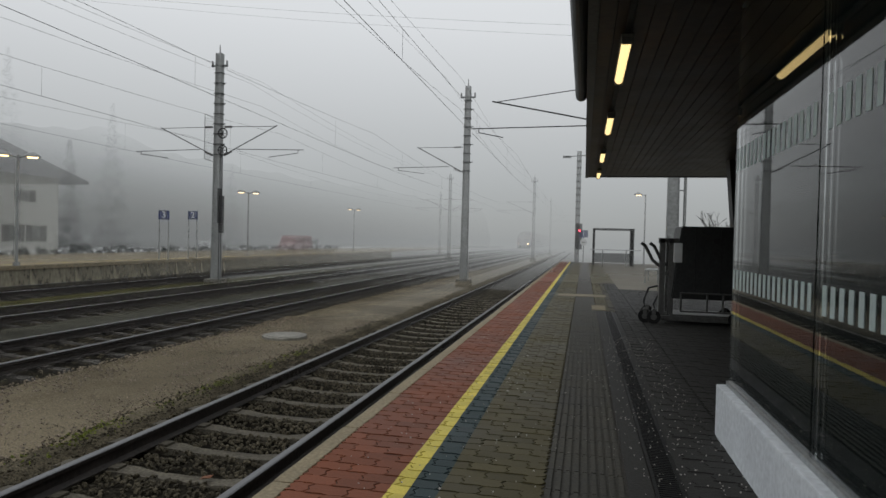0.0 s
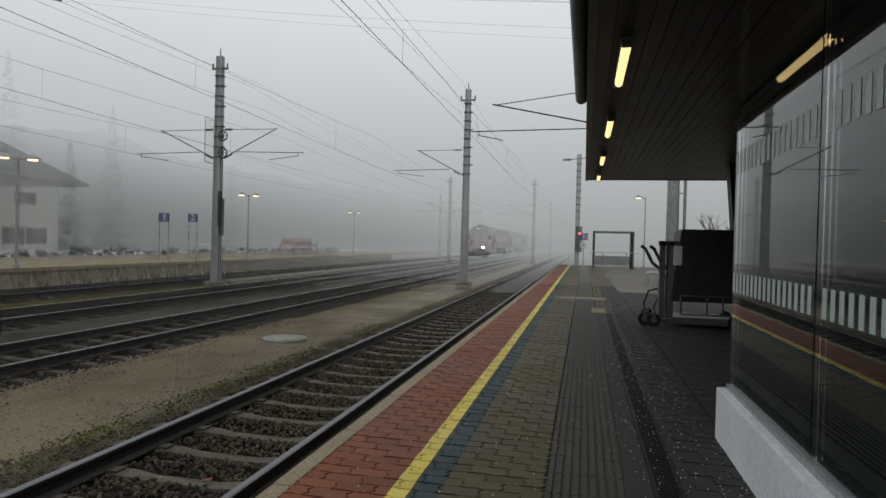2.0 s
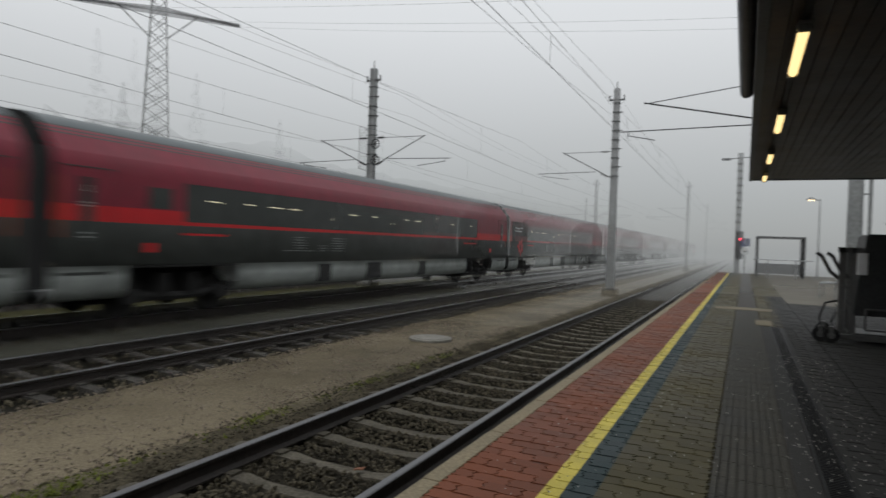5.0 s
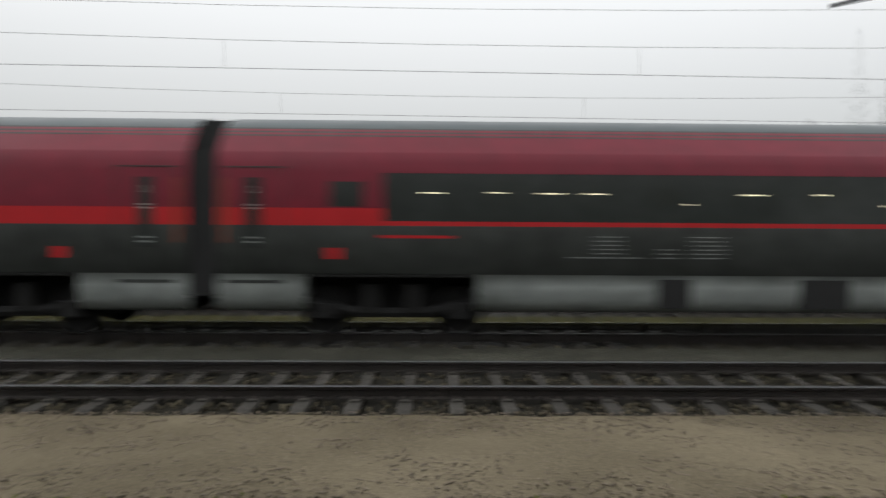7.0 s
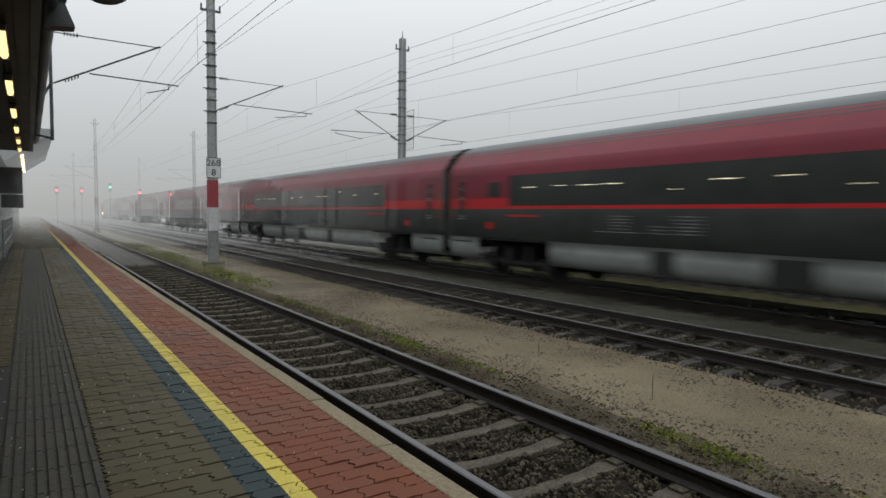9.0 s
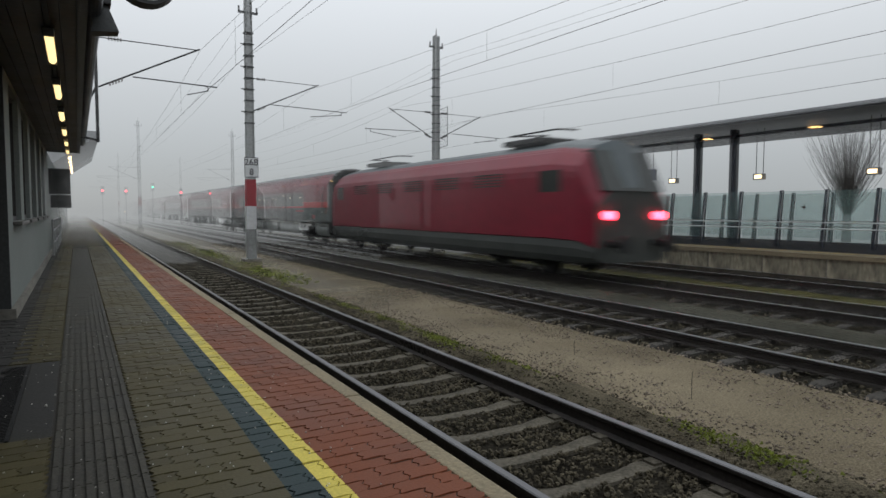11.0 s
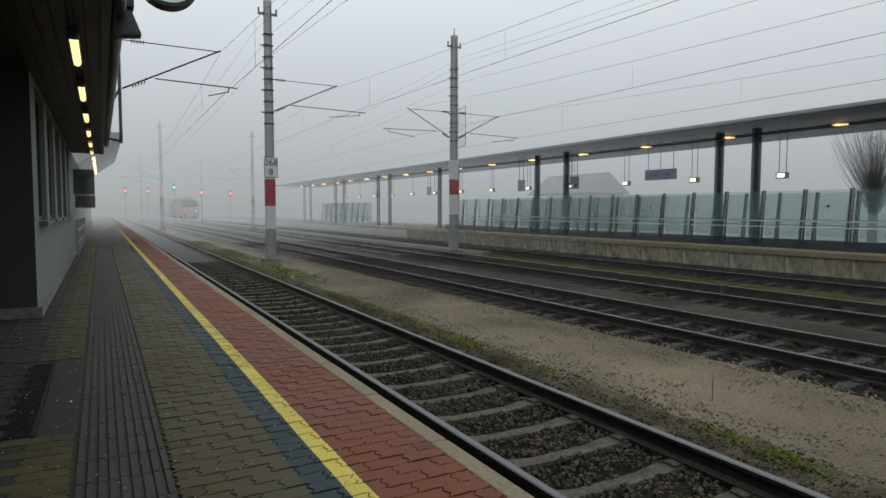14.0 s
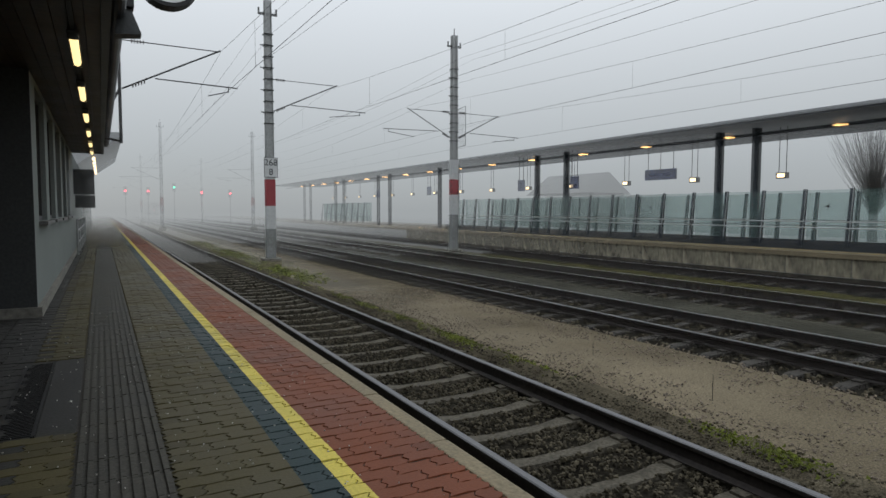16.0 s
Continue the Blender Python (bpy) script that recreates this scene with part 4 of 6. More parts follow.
def main_canopy():
    t = tagged(empty("platform_canopy", pose(0, 0, 0)), "dark timber-lined canopy roof with tube lights along the platform", "canopy")
    bm = bmesh.new()
    n = 30
    rnd = random.Random(8)
    for k in range(n):
        x0 = 0.06 + k * 0.125
        box(bm, x0, x0 + 0.118, CAN_S, CAN_N, SOFF + rnd.uniform(0, 0.003), SOFF + 0.03)
    part("ceiling", bm, SOFFIT, t)
    bm = bmesh.new()
    box(bm, 0.02, 4.2, CAN_S, CAN_N, SOFF + 0.032, SOFF + 0.30)
    part("roof_slab", bm, ROOF_EDGE, t)
    bm = bmesh.new()
    box(bm, -0.02, 0.056, CAN_S, CAN_N, SOFF - 0.03, SOFF + 0.34)
    box(bm, 0.056, 4.0, CAN_N - 0.04, CAN_N + 0.002, SOFF - 0.02, SOFF + 0.03)
    box(bm, 0.056, 4.0, CAN_S - 0.002, CAN_S + 0.04, SOFF - 0.02, SOFF + 0.03)
    part("fascia", bm, ROOF_EDGE, t)
    bm = bmesh.new()
    prof = [(-0.09 + 0.075 * math.cos(a), SOFF + 0.27 + 0.075 * math.sin(a)) for a in [math.pi * k / 8 + math.pi for k in range(9)]]
    prof += [(-0.03, SOFF + 0.27), (-0.15, SOFF + 0.27)][::1]
    sweep(bm, prof, [CAN_S, -10, 0, 8.3])
    part("gutter", bm, ROOF_EDGE, t)
    bm = bmesh.new()
    box(bm, 0.26, 0.30, CAN_S + 0.5, CAN_N - 0.2, SOFF - 0.035, SOFF - 0.002)
    part("lamp_rail", bm, BLACK, t)


def tube_light(y):
    t = tagged(empty("tube_light", pose(0.28, y, SOFF - 0.035)), "warm glowing tube light under the dark canopy", "light", "tube lights under the canopy")
    bm = bmesh.new()
    bevel_box(bm, -0.05, 0.05, -0.66, 0.66, -0.03, 0.0, 0.008)
    part("housing", bm, LIFT_LIGHT, t)
    bm = bmesh.new()
    prof = [(0.038 * math.cos(a), -0.03 + 0.042 * math.sin(a)) for a in [-math.pi * k / 8 for k in range(9)]]
    sweep(bm, prof, [-0.62, 0.62])
    part("diffuser", bm, LAMP_WARM, t)
    for y_end in (-0.64, 0.64):
        bm = bmesh.new()
        bevel_box(bm, -0.045, 0.045, y_end - 0.022, y_end + 0.022, -0.078, -0.028, 0.01)
        part("end_cap", bm, LIFT_LIGHT, t)


main_canopy()
for y in (5.6, 8.5, 11.6, 14.6, -7.3, -9.8, -12.3, -14.8, -17.3, -19.7, 2.6):
    tube_light(y)


def loudspeaker(x, y, z):
    t = tagged(empty("loudspeaker", pose(x, y, z)), "dark grey loudspeaker hung from the canopy edge", "loudspeaker")
    bm = bmesh.new()
    vs = [bm.verts.new(p) for p in ((-0.05, -0.05, 0), (0.05, -0.05, 0), (0.05, 0.05, 0), (-0.05, 0.05, 0), (-0.14, -0.1, -0.25), (0.1, -0.1, -0.28), (0.1, 0.1, -0.28), (-0.14, 0.1, -0.25))]
    for q in ((0, 1, 2, 3), (4, 7, 6, 5), (0, 4, 5, 1), (1, 5, 6, 2), (2, 6, 7, 3), (3, 7, 4, 0)):
        bm.faces.new([vs[i] for i in q])
    part("horn", bm, LIFT_GREY, t)
    bm = bmesh.new()
    bevel_box(bm, -0.08, 0.08, -0.1, 0.1, 0.0, 0.28, 0.01)
    rod(bm, (0.06, 0, 0.14), (0.25, 0, 0.16), 0.02)
    part("driver_box", bm, BLACK, t)


loudspeaker(-0.16, -7.0, 3.27)


def clock(x, y, z):
    t = tagged(empty("station_clock", pose(x, y, z)), "round platform clock with a lit face hung from the canopy", "clock")
    bm = bmesh.new()
    rod(bm, (0, -0.1, 0), (0, 0.1, 0), 0.30, 0.30, 32)
    part("case", bm, BLACK, t)
    for s in (-1, 1):
        bm = bmesh.new()
        rod(bm, (0, s * 0.1, 0), (0, s * 0.106, 0), 0.265, 0.265, 32)
        part("dial", bm, WHITE, t)
    bm = bmesh.new()
    rod(bm, (0, 0, 0.3), (0.3, 0, 0.42), 0.03)
    part("bracket", bm, BLACK, t)


clock(-0.56, -7.0, 3.63)


def canopy_arm(y):
    """Line arm fixed to the canopy edge."""
    t = tagged(empty("line_bracket", pose(-0.42, y, 0)), "dark steel line bracket fixed to the canopy edge", "bracket")
    bm = bmesh.new()
    rod(bm, (0, 0, SOFF + 0.1), (0, 0, CONTACT_Z + 1.35), 0.04)
    rod(bm, (0, 0, SOFF + 0.15), (0.5, 0, SOFF + 0.25), 0.03)
    rod(bm, (0, 0, CONTACT_Z), (0.6, 0, SOFF + 0.3), 0.03)
    part("post", bm, GALV_DARK, t)
    cantilever(t, CONTACT_Z, -1, 2.0, 1.0)


canopy_arm(-18.6)


# ---- glazed waiting room ----
def waiting_room():
    y0, y1, x = -1.6, 4.62, 1.0
    t = tagged(empty("waiting_room", pose(0, 0, 0)), "glazed platform waiting room on a low white wall", "waiting room", kind="structure")
    bm = bmesh.new()
    bevel_box(bm, 0.92, 1.07, y0, y1, -0.02, 0.35, 0.012)
    part("low_wall", bm, WALL_WHITE, t, "low white rendered wall")
    bm = bmesh.new()
    bevel_box(bm, 0.975, 1.03, y0, y1 - 0.04, 0.35, 0.385, 0.006)
    part("sill", bm, STEEL, t)
    for k, (a, b) in enumerate(((y1 - 0.05, 3.02), (3.005, 1.4), (1.385, -0.2), (-0.215, y0 + 0.02))):
        bm = bmesh.new()
        box(bm, x - 0.006, x + 0.006, b, a, 0.385, SOFF - 0.02)
        pane = part("glass_pane", bm, PANE, t, "clear glass pane with frosted stripe bands")
        bm = bmesh.new()
        for zc, hh in ((1.085, 0.13), (1.885, 0.15)):
            yy = b + 0.04
            while yy < a - 0.05:
                box(bm, x - 0.0085, x - 0.0065, yy, yy + 0.045, zc - hh / 2, zc + hh / 2)
                yy += 0.09
        tagged(part("frosted_band", bm, FROST, pane), kind="stuff")
    bm = bmesh.new()
    box(bm, x + 0.008, 3.2, y1 - 0.06, y1 - 0.048, 0.40, SOFF - 0.02)
    part("glass_end_pane", bm, PANE, t)
    bm = bmesh.new()
    box(bm, 1.072, 3.2, y1 - 0.16, y1 - 0.01, -0.02, 0.40)
    part("end_wall", bm, PLASTER_SHADED, t)
    bm = bmesh.new()
    for zc, hh in ((1.085, 0.13), (1.885, 0.15)):
        yy = y0
        while yy < y1 - 0.2:
            box(bm, 3.2, 3.203, yy, yy + 0.09, zc - hh / 2, zc + hh / 2)
            yy += 0.18
    tagged(part("rear_band", bm, FROST, t), kind="stuff")
    bm = bmesh.new()
    box(bm, 3.21, 3.4, y0, y1 - 0.2, -0.02, SOFF - 0.02)
    part("rear_wall", bm, PLASTER_SHADED, t)
    bm = bmesh.new()
    for yy in (y1 - 0.9, 2.0, 0.2):
        box(bm, 3.12, 3.19, yy, yy + 0.07, 0.0, SOFF - 0.02)
    part("rear_post", bm, LIFT_LIGHT, t)


def bench(x, y, rot, name="platform_bench", label="pale metal bench with a curved back on the platform"):
    t = tagged(empty(name, pose(x, y, 0, 0, 0, rot)), label, "bench")
    bm = bmesh.new()
    for k in range(6):
        box(bm, -0.75, 0.75, -0.22 + k * 0.075, -0.17 + k * 0.075, 0.43, 0.455)
    part("seat", bm, STEEL, t)
    bm = bmesh.new()
    for k in range(4):
        box(bm, -0.75, 0.75, 0.24 + k * 0.03, 0.26 + k * 0.03, 0.52 + k * 0.1, 0.58 + k * 0.1)
    part("backrest", bm, STEEL, t)
    for s in (-0.65, 0.65):
        bm = bmesh.new()
        chain(bm, [(s, -0.2, 0), (s, -0.2, 0.43), (s, 0.22, 0.45), (s, 0.36, 0.95)], 0.022)
        rod(bm, (s, 0.2, 0), (s, 0.2, 0.44), 0.022)
        part("leg", bm, GALV, t)


def building():
    """Station building behind the open bay, with a row of windows to the platform."""
    x, y0, y1 = 0.80, -60.0, -8.85
    h = SOFF - 0.012
    t = tagged(empty("station_building", pose(0, 0, 0)), "grey plastered station building with a row of windows", "station building", kind="structure")
    wins = [(-10.9 - 2.0 * k, -9.5 - 2.0 * k) for k in range(5)]
    bm = bmesh.new()
    box(bm, x, x + 0.3, y0, y1, -0.02, 1.14)
    box(bm, x, x + 0.3, y0, y1, 2.86, h)
    edges = [y1] + [v for a, b in wins for v in (b, a)] + [y0]
    for a, b in zip(edges[0::2], edges[1::2]):
        box(bm, x, x + 0.3, b, a, 1.14, 2.86)
    part("wall", bm, PLASTER, t)
    bm = bmesh.new()
    box(bm, x, 4.0, y1, y1 + 0.02, -0.02, h)
    part("end_wall", bm, PLASTER_SHADED, t)
    bm = bmesh.new()
    box(bm, x - 0.05, x, y0, y1 + 0.04, -0.02, 0.12)
    box(bm, x - 0.05, 4.0, y1 + 0.021, y1 + 0.06, -0.02, 0.12)
    part("plinth", bm, CONCRETE, t)
    for a, b in wins:
        bm = bmesh.new()
        box(bm, x + 0.10, x + 0.12, a, b, 1.14, 2.86)
        w = part("window", bm, PANE_DARK, t)
        bm = bmesh.new()
        for p in ((a, a + 0.06, 1.14, 2.86), (b - 0.06, b, 1.14, 2.86), (a, b, 1.14, 1.20), (a, b, 2.80, 2.86)):
            box(bm, x + 0.06, x + 0.099, *p)
        part("frame", bm, GALV_DARK, w)
        bm = bmesh.new()
        bevel_box(bm, x - 0.10, x + 0.06, a - 0.03, b + 0.03, 1.09, 1.138, 0.008)
        part("sill", bm, LIFT_LIGHT, w)
    bm = bmesh.new()
    box(bm, 3.6, 3.9, y1, CAN_N - 1.0, -0.02, h)
    part("back_wall", bm, PLASTER_SHADED, t)
    bm = bmesh.new()
    box(bm, 2.9, 3.0, 12.6, 12.9, -0.02, h)
    vs = [bm.verts.new(p) for p in ((2.62, 12.6, h), (3.0, 12.6, h), (3.0, 12.6, 0), (2.88, 12.6, 0), (2.62, 12.9, h), (3.0, 12.9, h), (3.0, 12.9, 0), (2.88, 12.9, 0))]
    for q in ((0, 1, 2, 3), (4, 7, 6, 5), (0, 4, 5, 1), (1, 5, 6, 2), (2, 6, 7, 3), (3, 7, 4, 0)):
        bm.faces.new([vs[i] for i in q])
    part("canopy_prop", bm, LIFT_GREY, t)
    # display boxes on the wall
    for yy, w_, z0, z1 in ((-21.5, 0.5, 1.75, 2.5), (-22.6, 0.6, 1.35, 1.75)):
        bm = bmesh.new()
        bevel_box(bm, x - 0.55, x, yy - w_, yy, z0, z1, 0.02)
        tagged(part("wall_display", bm, BLACK), "black display box fixed to the station wall", "display", "display boxes")
    bm = bmesh.new()
    for zz in (0.35, 0.7, 1.0):
        rod(bm, (0.7, -30, zz), (0.7, -20.5, zz), 0.025)
    for k in range(6):
        rod(bm, (0.7, -30 + k * 1.9, -0.02), (0.7, -30 + k * 1.9, 1.0), 0.03)
    tagged(part("hand_rail", bm, GALV), "grey tube railing beside the station wall", "railing")
    # pale wedge roof further along
    t2 = tagged(empty("entrance_canopy", pose(0, 0, 0)), "pale sloping entrance canopy further along the platform", "canopy")
    bm = bmesh.new()
    vs = [bm.verts.new(p) for p in ((-0.75, -28, 4.25), (1.2, -28, 2.80), (1.2, -44, 2.80), (-0.75, -44, 4.25), (-0.75, -28, 4.36), (1.2, -28, 4.36), (1.2, -44, 4.36), (-0.75, -44, 4.36))]
    for q in ((0, 1, 2, 3), (4, 7, 6, 5), (0, 4, 5, 1), (1, 5, 6, 2), (2, 6, 7, 3), (3, 7, 4, 0)):
        bm.faces.new([vs[i] for i in q])
    part("roof", bm, ROOF_GREY, t2)
    for k in range(6):
        bm = bmesh.new()
        box(bm, 0.25, 0.36, -30.6 - k * 2.4, -30 - k * 2.4, 3.40, 3.52)
        part("lamp", bm, LAMP_DIM, t2)


waiting_room()
building()


def mobile_lift(x, y):
    """Hand-cranked wheelchair lift, folded up and parked."""
    t = tagged(empty("mobile_lift", pose(x, y, 0)), "dark grey mobile wheelchair lift parked under the canopy", "mobile lift")
    bm = bmesh.new()
    prof = [(0.30, 0.42), (0.44, 1.62), (1.30, 1.62), (1.36, 1.52), (1.36, 0.42)]
    vs = [[bm.verts.new((px, py, pz)) for px, pz in prof] for py in (-0.05, 0.75)]
    for i in range(5):
        bm.faces.new((vs[0][i], vs[0][(i + 1) % 5], vs[1][(i + 1) % 5], vs[1][i]))
    bm.faces.new(vs[0])
    bm.faces.new(vs[1][::-1])
    bmesh.ops.bevel(bm, geom=bm.edges[:], offset=0.02, segments=2, affect="EDGES")
    part("ramp_panel", bm, LIFT_GREY, t, "upright dark ramp panel")
    bm = bmesh.new()
    box(bm, 0.66, 0.672, -0.058, -0.05, 0.5, 1.6)
    box(bm, 1.05, 1.062, -0.058, -0.05, 0.5, 1.6)
    rod(bm, (0.98, -0.06, 1.38), (0.98, -0.05, 1.38), 0.05, 0.05, 12)
    part("panel_seam", bm, BLACK, t)
    for xx in (0.16, 0.30):
        bm = bmesh.new()
        bevel_box(bm, xx - 0.045, xx + 0.045, 0.0, 0.12, 0.14, 1.42, 0.01)
        part("mast_post", bm, LIFT_LIGHT, t)
    bm = bmesh.new()
    box(bm, 0.10, 0.42, 0.0, 0.12, 1.34, 1.42)
    box(bm, 0.12, 0.36, 0.02, 0.1, 0.8, 0.86)
    rod(bm, (0.24, 0.06, 0.2), (0.24, 0.06, 1.4), 0.02)
    part("cross_brace", bm, LIFT_LIGHT, t)
    bm = bmesh.new()
    bevel_box(bm, 0.33, 0.46, -0.07, 0.02, 1.02, 1.34, 0.012)
    part("control_box", bm, WHITE, t, "pale control box")
    for px in (-0.02, 0.12):
        bm = bmesh.new()
        chain(bm, [(0.14 + px, 0.06, 0.95), (0.02 + px, 0.02, 1.05), (-0.10 + px, -0.02, 1.28), (-0.17 + px, -0.03, 1.33)], 0.028, 8)
        part("push_grip", bm, LIFT_LIGHT, t)
    bm = bmesh.new()
    chain(bm, [(0.1, 0.02, 0.62), (-0.05, 0, 0.58), (-0.12, 0, 0.38), (-0.1, 0, 0.18)], 0.018, 6)
    chain(bm, [(0.1, 0.05, 0.45), (0.04, 0.05, 0.3), (0.08, 0.05, 0.2)], 0.015, 6)
    part("brake_lever", bm, BLACK, t)
    bm = bmesh.new()
    for yy in (0.0, 0.7):
        bevel_box(bm, -0.02, 1.45, yy - 0.05, yy + 0.05, 0.05, 0.13, 0.01)
    box(bm, 0.30, 1.45, -0.05, 0.75, 0.13, 0.16)
    part("base_frame", bm, LIFT_LIGHT, t)
    bm = bmesh.new()
    for a, b in (((0.45, 0.22), (1.28, 0.22)), ((0.45, 0.52), (1.28, 0.52)), ((0.45, 0.22), (0.45, 0.52)), ((1.28, 0.22), (1.28, 0.52)), ((0.86, 0.22), (0.86, 0.52)), ((1.1, 0.22), (1.1, 0.52))):
        rod(bm, (a[0], -0.09, a[1]), (b[0], -0.09, b[1]), 0.017, 0.017, 6)
    part("step_frame", bm, LIFT_LIGHT, t)
    for xx, yy in ((-0.10, -0.02), (0.03, -0.12), (1.3, -0.05), (1.3, 0.72), (0.0, 0.70)):
        bm = bmesh.new()
        rod(bm, (xx, yy - 0.025, 0.11), (xx, yy + 0.025, 0.11), 0.11, 0.11, 20)
        w = part("wheel", bm, RUBBER, t, "black rubber castor wheel")
        bm = bmesh.new()
        rod(bm, (xx, yy - 0.03, 0.11), (xx, yy + 0.03, 0.11), 0.05, 0.05, 12)
        box(bm, xx - 0.03, xx + 0.03, yy - 0.045, yy + 0.045, 0.16, 0.24)
        part("hub", bm, LIFT_LIGHT, w)


mobile_lift(1.12, 10.9)
bench(2.35, 22.6, -100)


def street_lamp(x, y, h, z0=0.0, twin=False, rot=0, label="grey platform lamp post with a small lit head", m=None):
    t = tagged(empty("platform_lamp", pose(x, y, z0, 0, 0, rot)), label, "lamp", "platform lamps")
    bm = bmesh.new()
    rod(bm, (0, 0, 0), (0, 0, h), 0.055, 0.04, 10)
    rod(bm, (0, 0, 0), (0, 0, 0.12), 0.11, 0.11, 10)
    part("post", bm, GALV, t)
    for s in ((-1, 1) if twin else (-1,)):
        bm = bmesh.new()
        rod(bm, (0, 0, h - 0.08), (s * 0.35, 0, h), 0.03)
        rod(bm, (s * 0.42, 0, h - 0.04), (s * 0.42, 0, h + 0.03), 0.27, 0.22, 14)
        rod(bm, (s * 0.42, 0, h + 0.03), (s * 0.42, 0, h + 0.12), 0.22, 0.07, 14)
        part("head", bm, GALV, t)
        bm = bmesh.new()
        box(bm, s * 0.42 - 0.15, s * 0.42 + 0.15, -0.1, 0.1, h - 0.08, h - 0.044)
        part("lens", bm, m or LAMP_DIM, t)


street_lamp(3.55, 39.5, 4.35)


def platform_sign(x, y, z0, h, text, rot=0, small=False):
    t = tagged(empty("platform_number_sign", pose(x, y, z0, 0, 0, rot)), "blue platform sign with white number %s on a post" % text, "sign", "platform number signs")
    for s in (-0.2, 0.2) if not small else (0.0,):
        bm = bmesh.new()
        rod(bm, (s, 0, 0), (s, 0, h), 0.03, 0.03, 8)
        part("post", bm, GALV, t)
    bm = bmesh.new()
    bevel_box(bm, -0.24, 0.24, -0.05, -0.03, h - 0.42, h, 0.008)
    p = part("plate", bm, BLUE_SIGN, t)
    writing("number", text, 0.42, WHITE, p, Matrix.Translation((0, -0.053, h - 0.21)) @ pose(0, 0, 0, 90, 0, 0))
    return t


platform_sign(-18.9, 25.0, p2_z(25), 2.28, "3", 20)
platform_sign(-19.35, 27.8, p2_z(25), 2.38, "2", 20)
sg = platform_sign(-0.05, 37.2, 0.0, 2.05, "1", 0, True)
bm = bmesh.new()
rod(bm, (0, -0.06, 1.35), (0, -0.04, 1.35), 0.2, 0.2, 20)
part("round_sign", bm, WHITE, sg, "round white sign with a dark bar")
bm = bmesh.new()
box(bm, -0.09, 0.09, -0.065, -0.06, 1.32, 1.38)
part("bar", bm, BLACK, sg)


def signal_mast(x, y):
    t = tagged(empty("signal_mast", pose(x, y, 0)), "grey mast at the platform end with a red signal light", "signal mast")
    bm = bmesh.new()
    for sx in (-1, 1):
        box(bm, sx * 0.13 - 0.012, sx * 0.13 + 0.012, -0.12, 0.12, -0.02, 7.0)
    box(bm, -0.12, 0.12, -0.05, 0.05, -0.02, 7.0)
    part("pole", bm, GALV, t)
    bm = bmesh.new()
    for k in range(9):
        box(bm, -0.16, 0.16, -0.14, 0.14, 3.0 + k * 0.42, 3.05 + k * 0.42)
    rod(bm, (-0.8, 0, 6.65), (0.5, 0, 6.75), 0.03)
    bevel_box(bm, -1.0, -0.5, -0.08, 0.08, 6.58, 6.72, 0.02)
    part("bracketry", bm, GALV_DARK, t)
    bm = bmesh.new()
    bevel_box(bm, -0.1, 0.3, -0.3, -0.13, 0.9, 2.5, 0.02)
    part("signal_box", bm, BLACK, t)
    bm = bmesh.new()
    rod(bm, (0.16, -0.33, 2.05), (0.16, -0.30, 2.05), 0.06, 0.06, 12)
    part("red_lamp", bm, RED_LIGHT, t)


signal_mast(-0.45, 39.5)


def stair_cage():
    """Open framed enclosure round the stairs at the platform end."""
    t = tagged(empty("stair_enclosure", pose(0.55, 37.4, 0)), "grey steel framed stair enclosure with vertical bars", "stair enclosure")
    bm = bmesh.new()
    for x in (0.0, 2.2):
        for y in (0, 2.0):
            box(bm, x - 0.06, x + 0.06, y - 0.06, y + 0.06, -0.02, 2.1)
    for y in (0, 2.0):
        box(bm, -0.06, 2.26, y - 0.06, y + 0.06, 2.1, 2.2)
    for x in (0, 2.2):
        box(bm, x - 0.06, x + 0.06, 0.06, 1.94, 2.1, 2.2)
    part("frame", bm, GALV_DARK, t)
    bm = bmesh.new()
    for k in range(12):
        rod(bm, (2.2, 0.1 + k * 0.16, 0), (2.2, 0.1 + k * 0.16, 2.1), 0.025, 0.025, 6)
        rod(bm, (0.0, 0.1 + k * 0.16, 0), (0.0, 0.1 + k * 0.16, 2.1), 0.025, 0.025, 6)
    tagged(part("bar_grille", bm, GALV_DARK, t), kind="stuff")
    bm = bmesh.new()
    box(bm, 0.06, 2.14, -0.04, 0.0, 0.2, 0.75)
    part("panel", bm, LIFT_GREY, t)
    bm = bmesh.new()
    rod(bm, (-0.2, -0.5, 0.95), (2.6, -0.5, 0.95), 0.03)
    for x in (0.5, 1.8):
        rod(bm, (x, -0.5, -0.02), (x, -0.5, 0.95), 0.03)
    part("rail", bm, STEEL, t)


stair_cage()


def end_mast():
    t = mast(2.47, 19.0, ((-1, 4.8),), 8.0, base_z=-0.05, tail=1.2, root=1.75, tip=1.08)
    bm = bmesh.new()
    rod(bm, (0.34, 0.1, -0.05), (0.34, 0.1, 7.4), 0.045, 0.045, 8)
    for z in (1.4, 2.9, 4.4, 5.9):
        rod(bm, (0.0, 0.1, z), (0.34, 0.1, z), 0.02, 0.02, 6)
    part("cable_duct", bm, GALV, t)


end_mast()


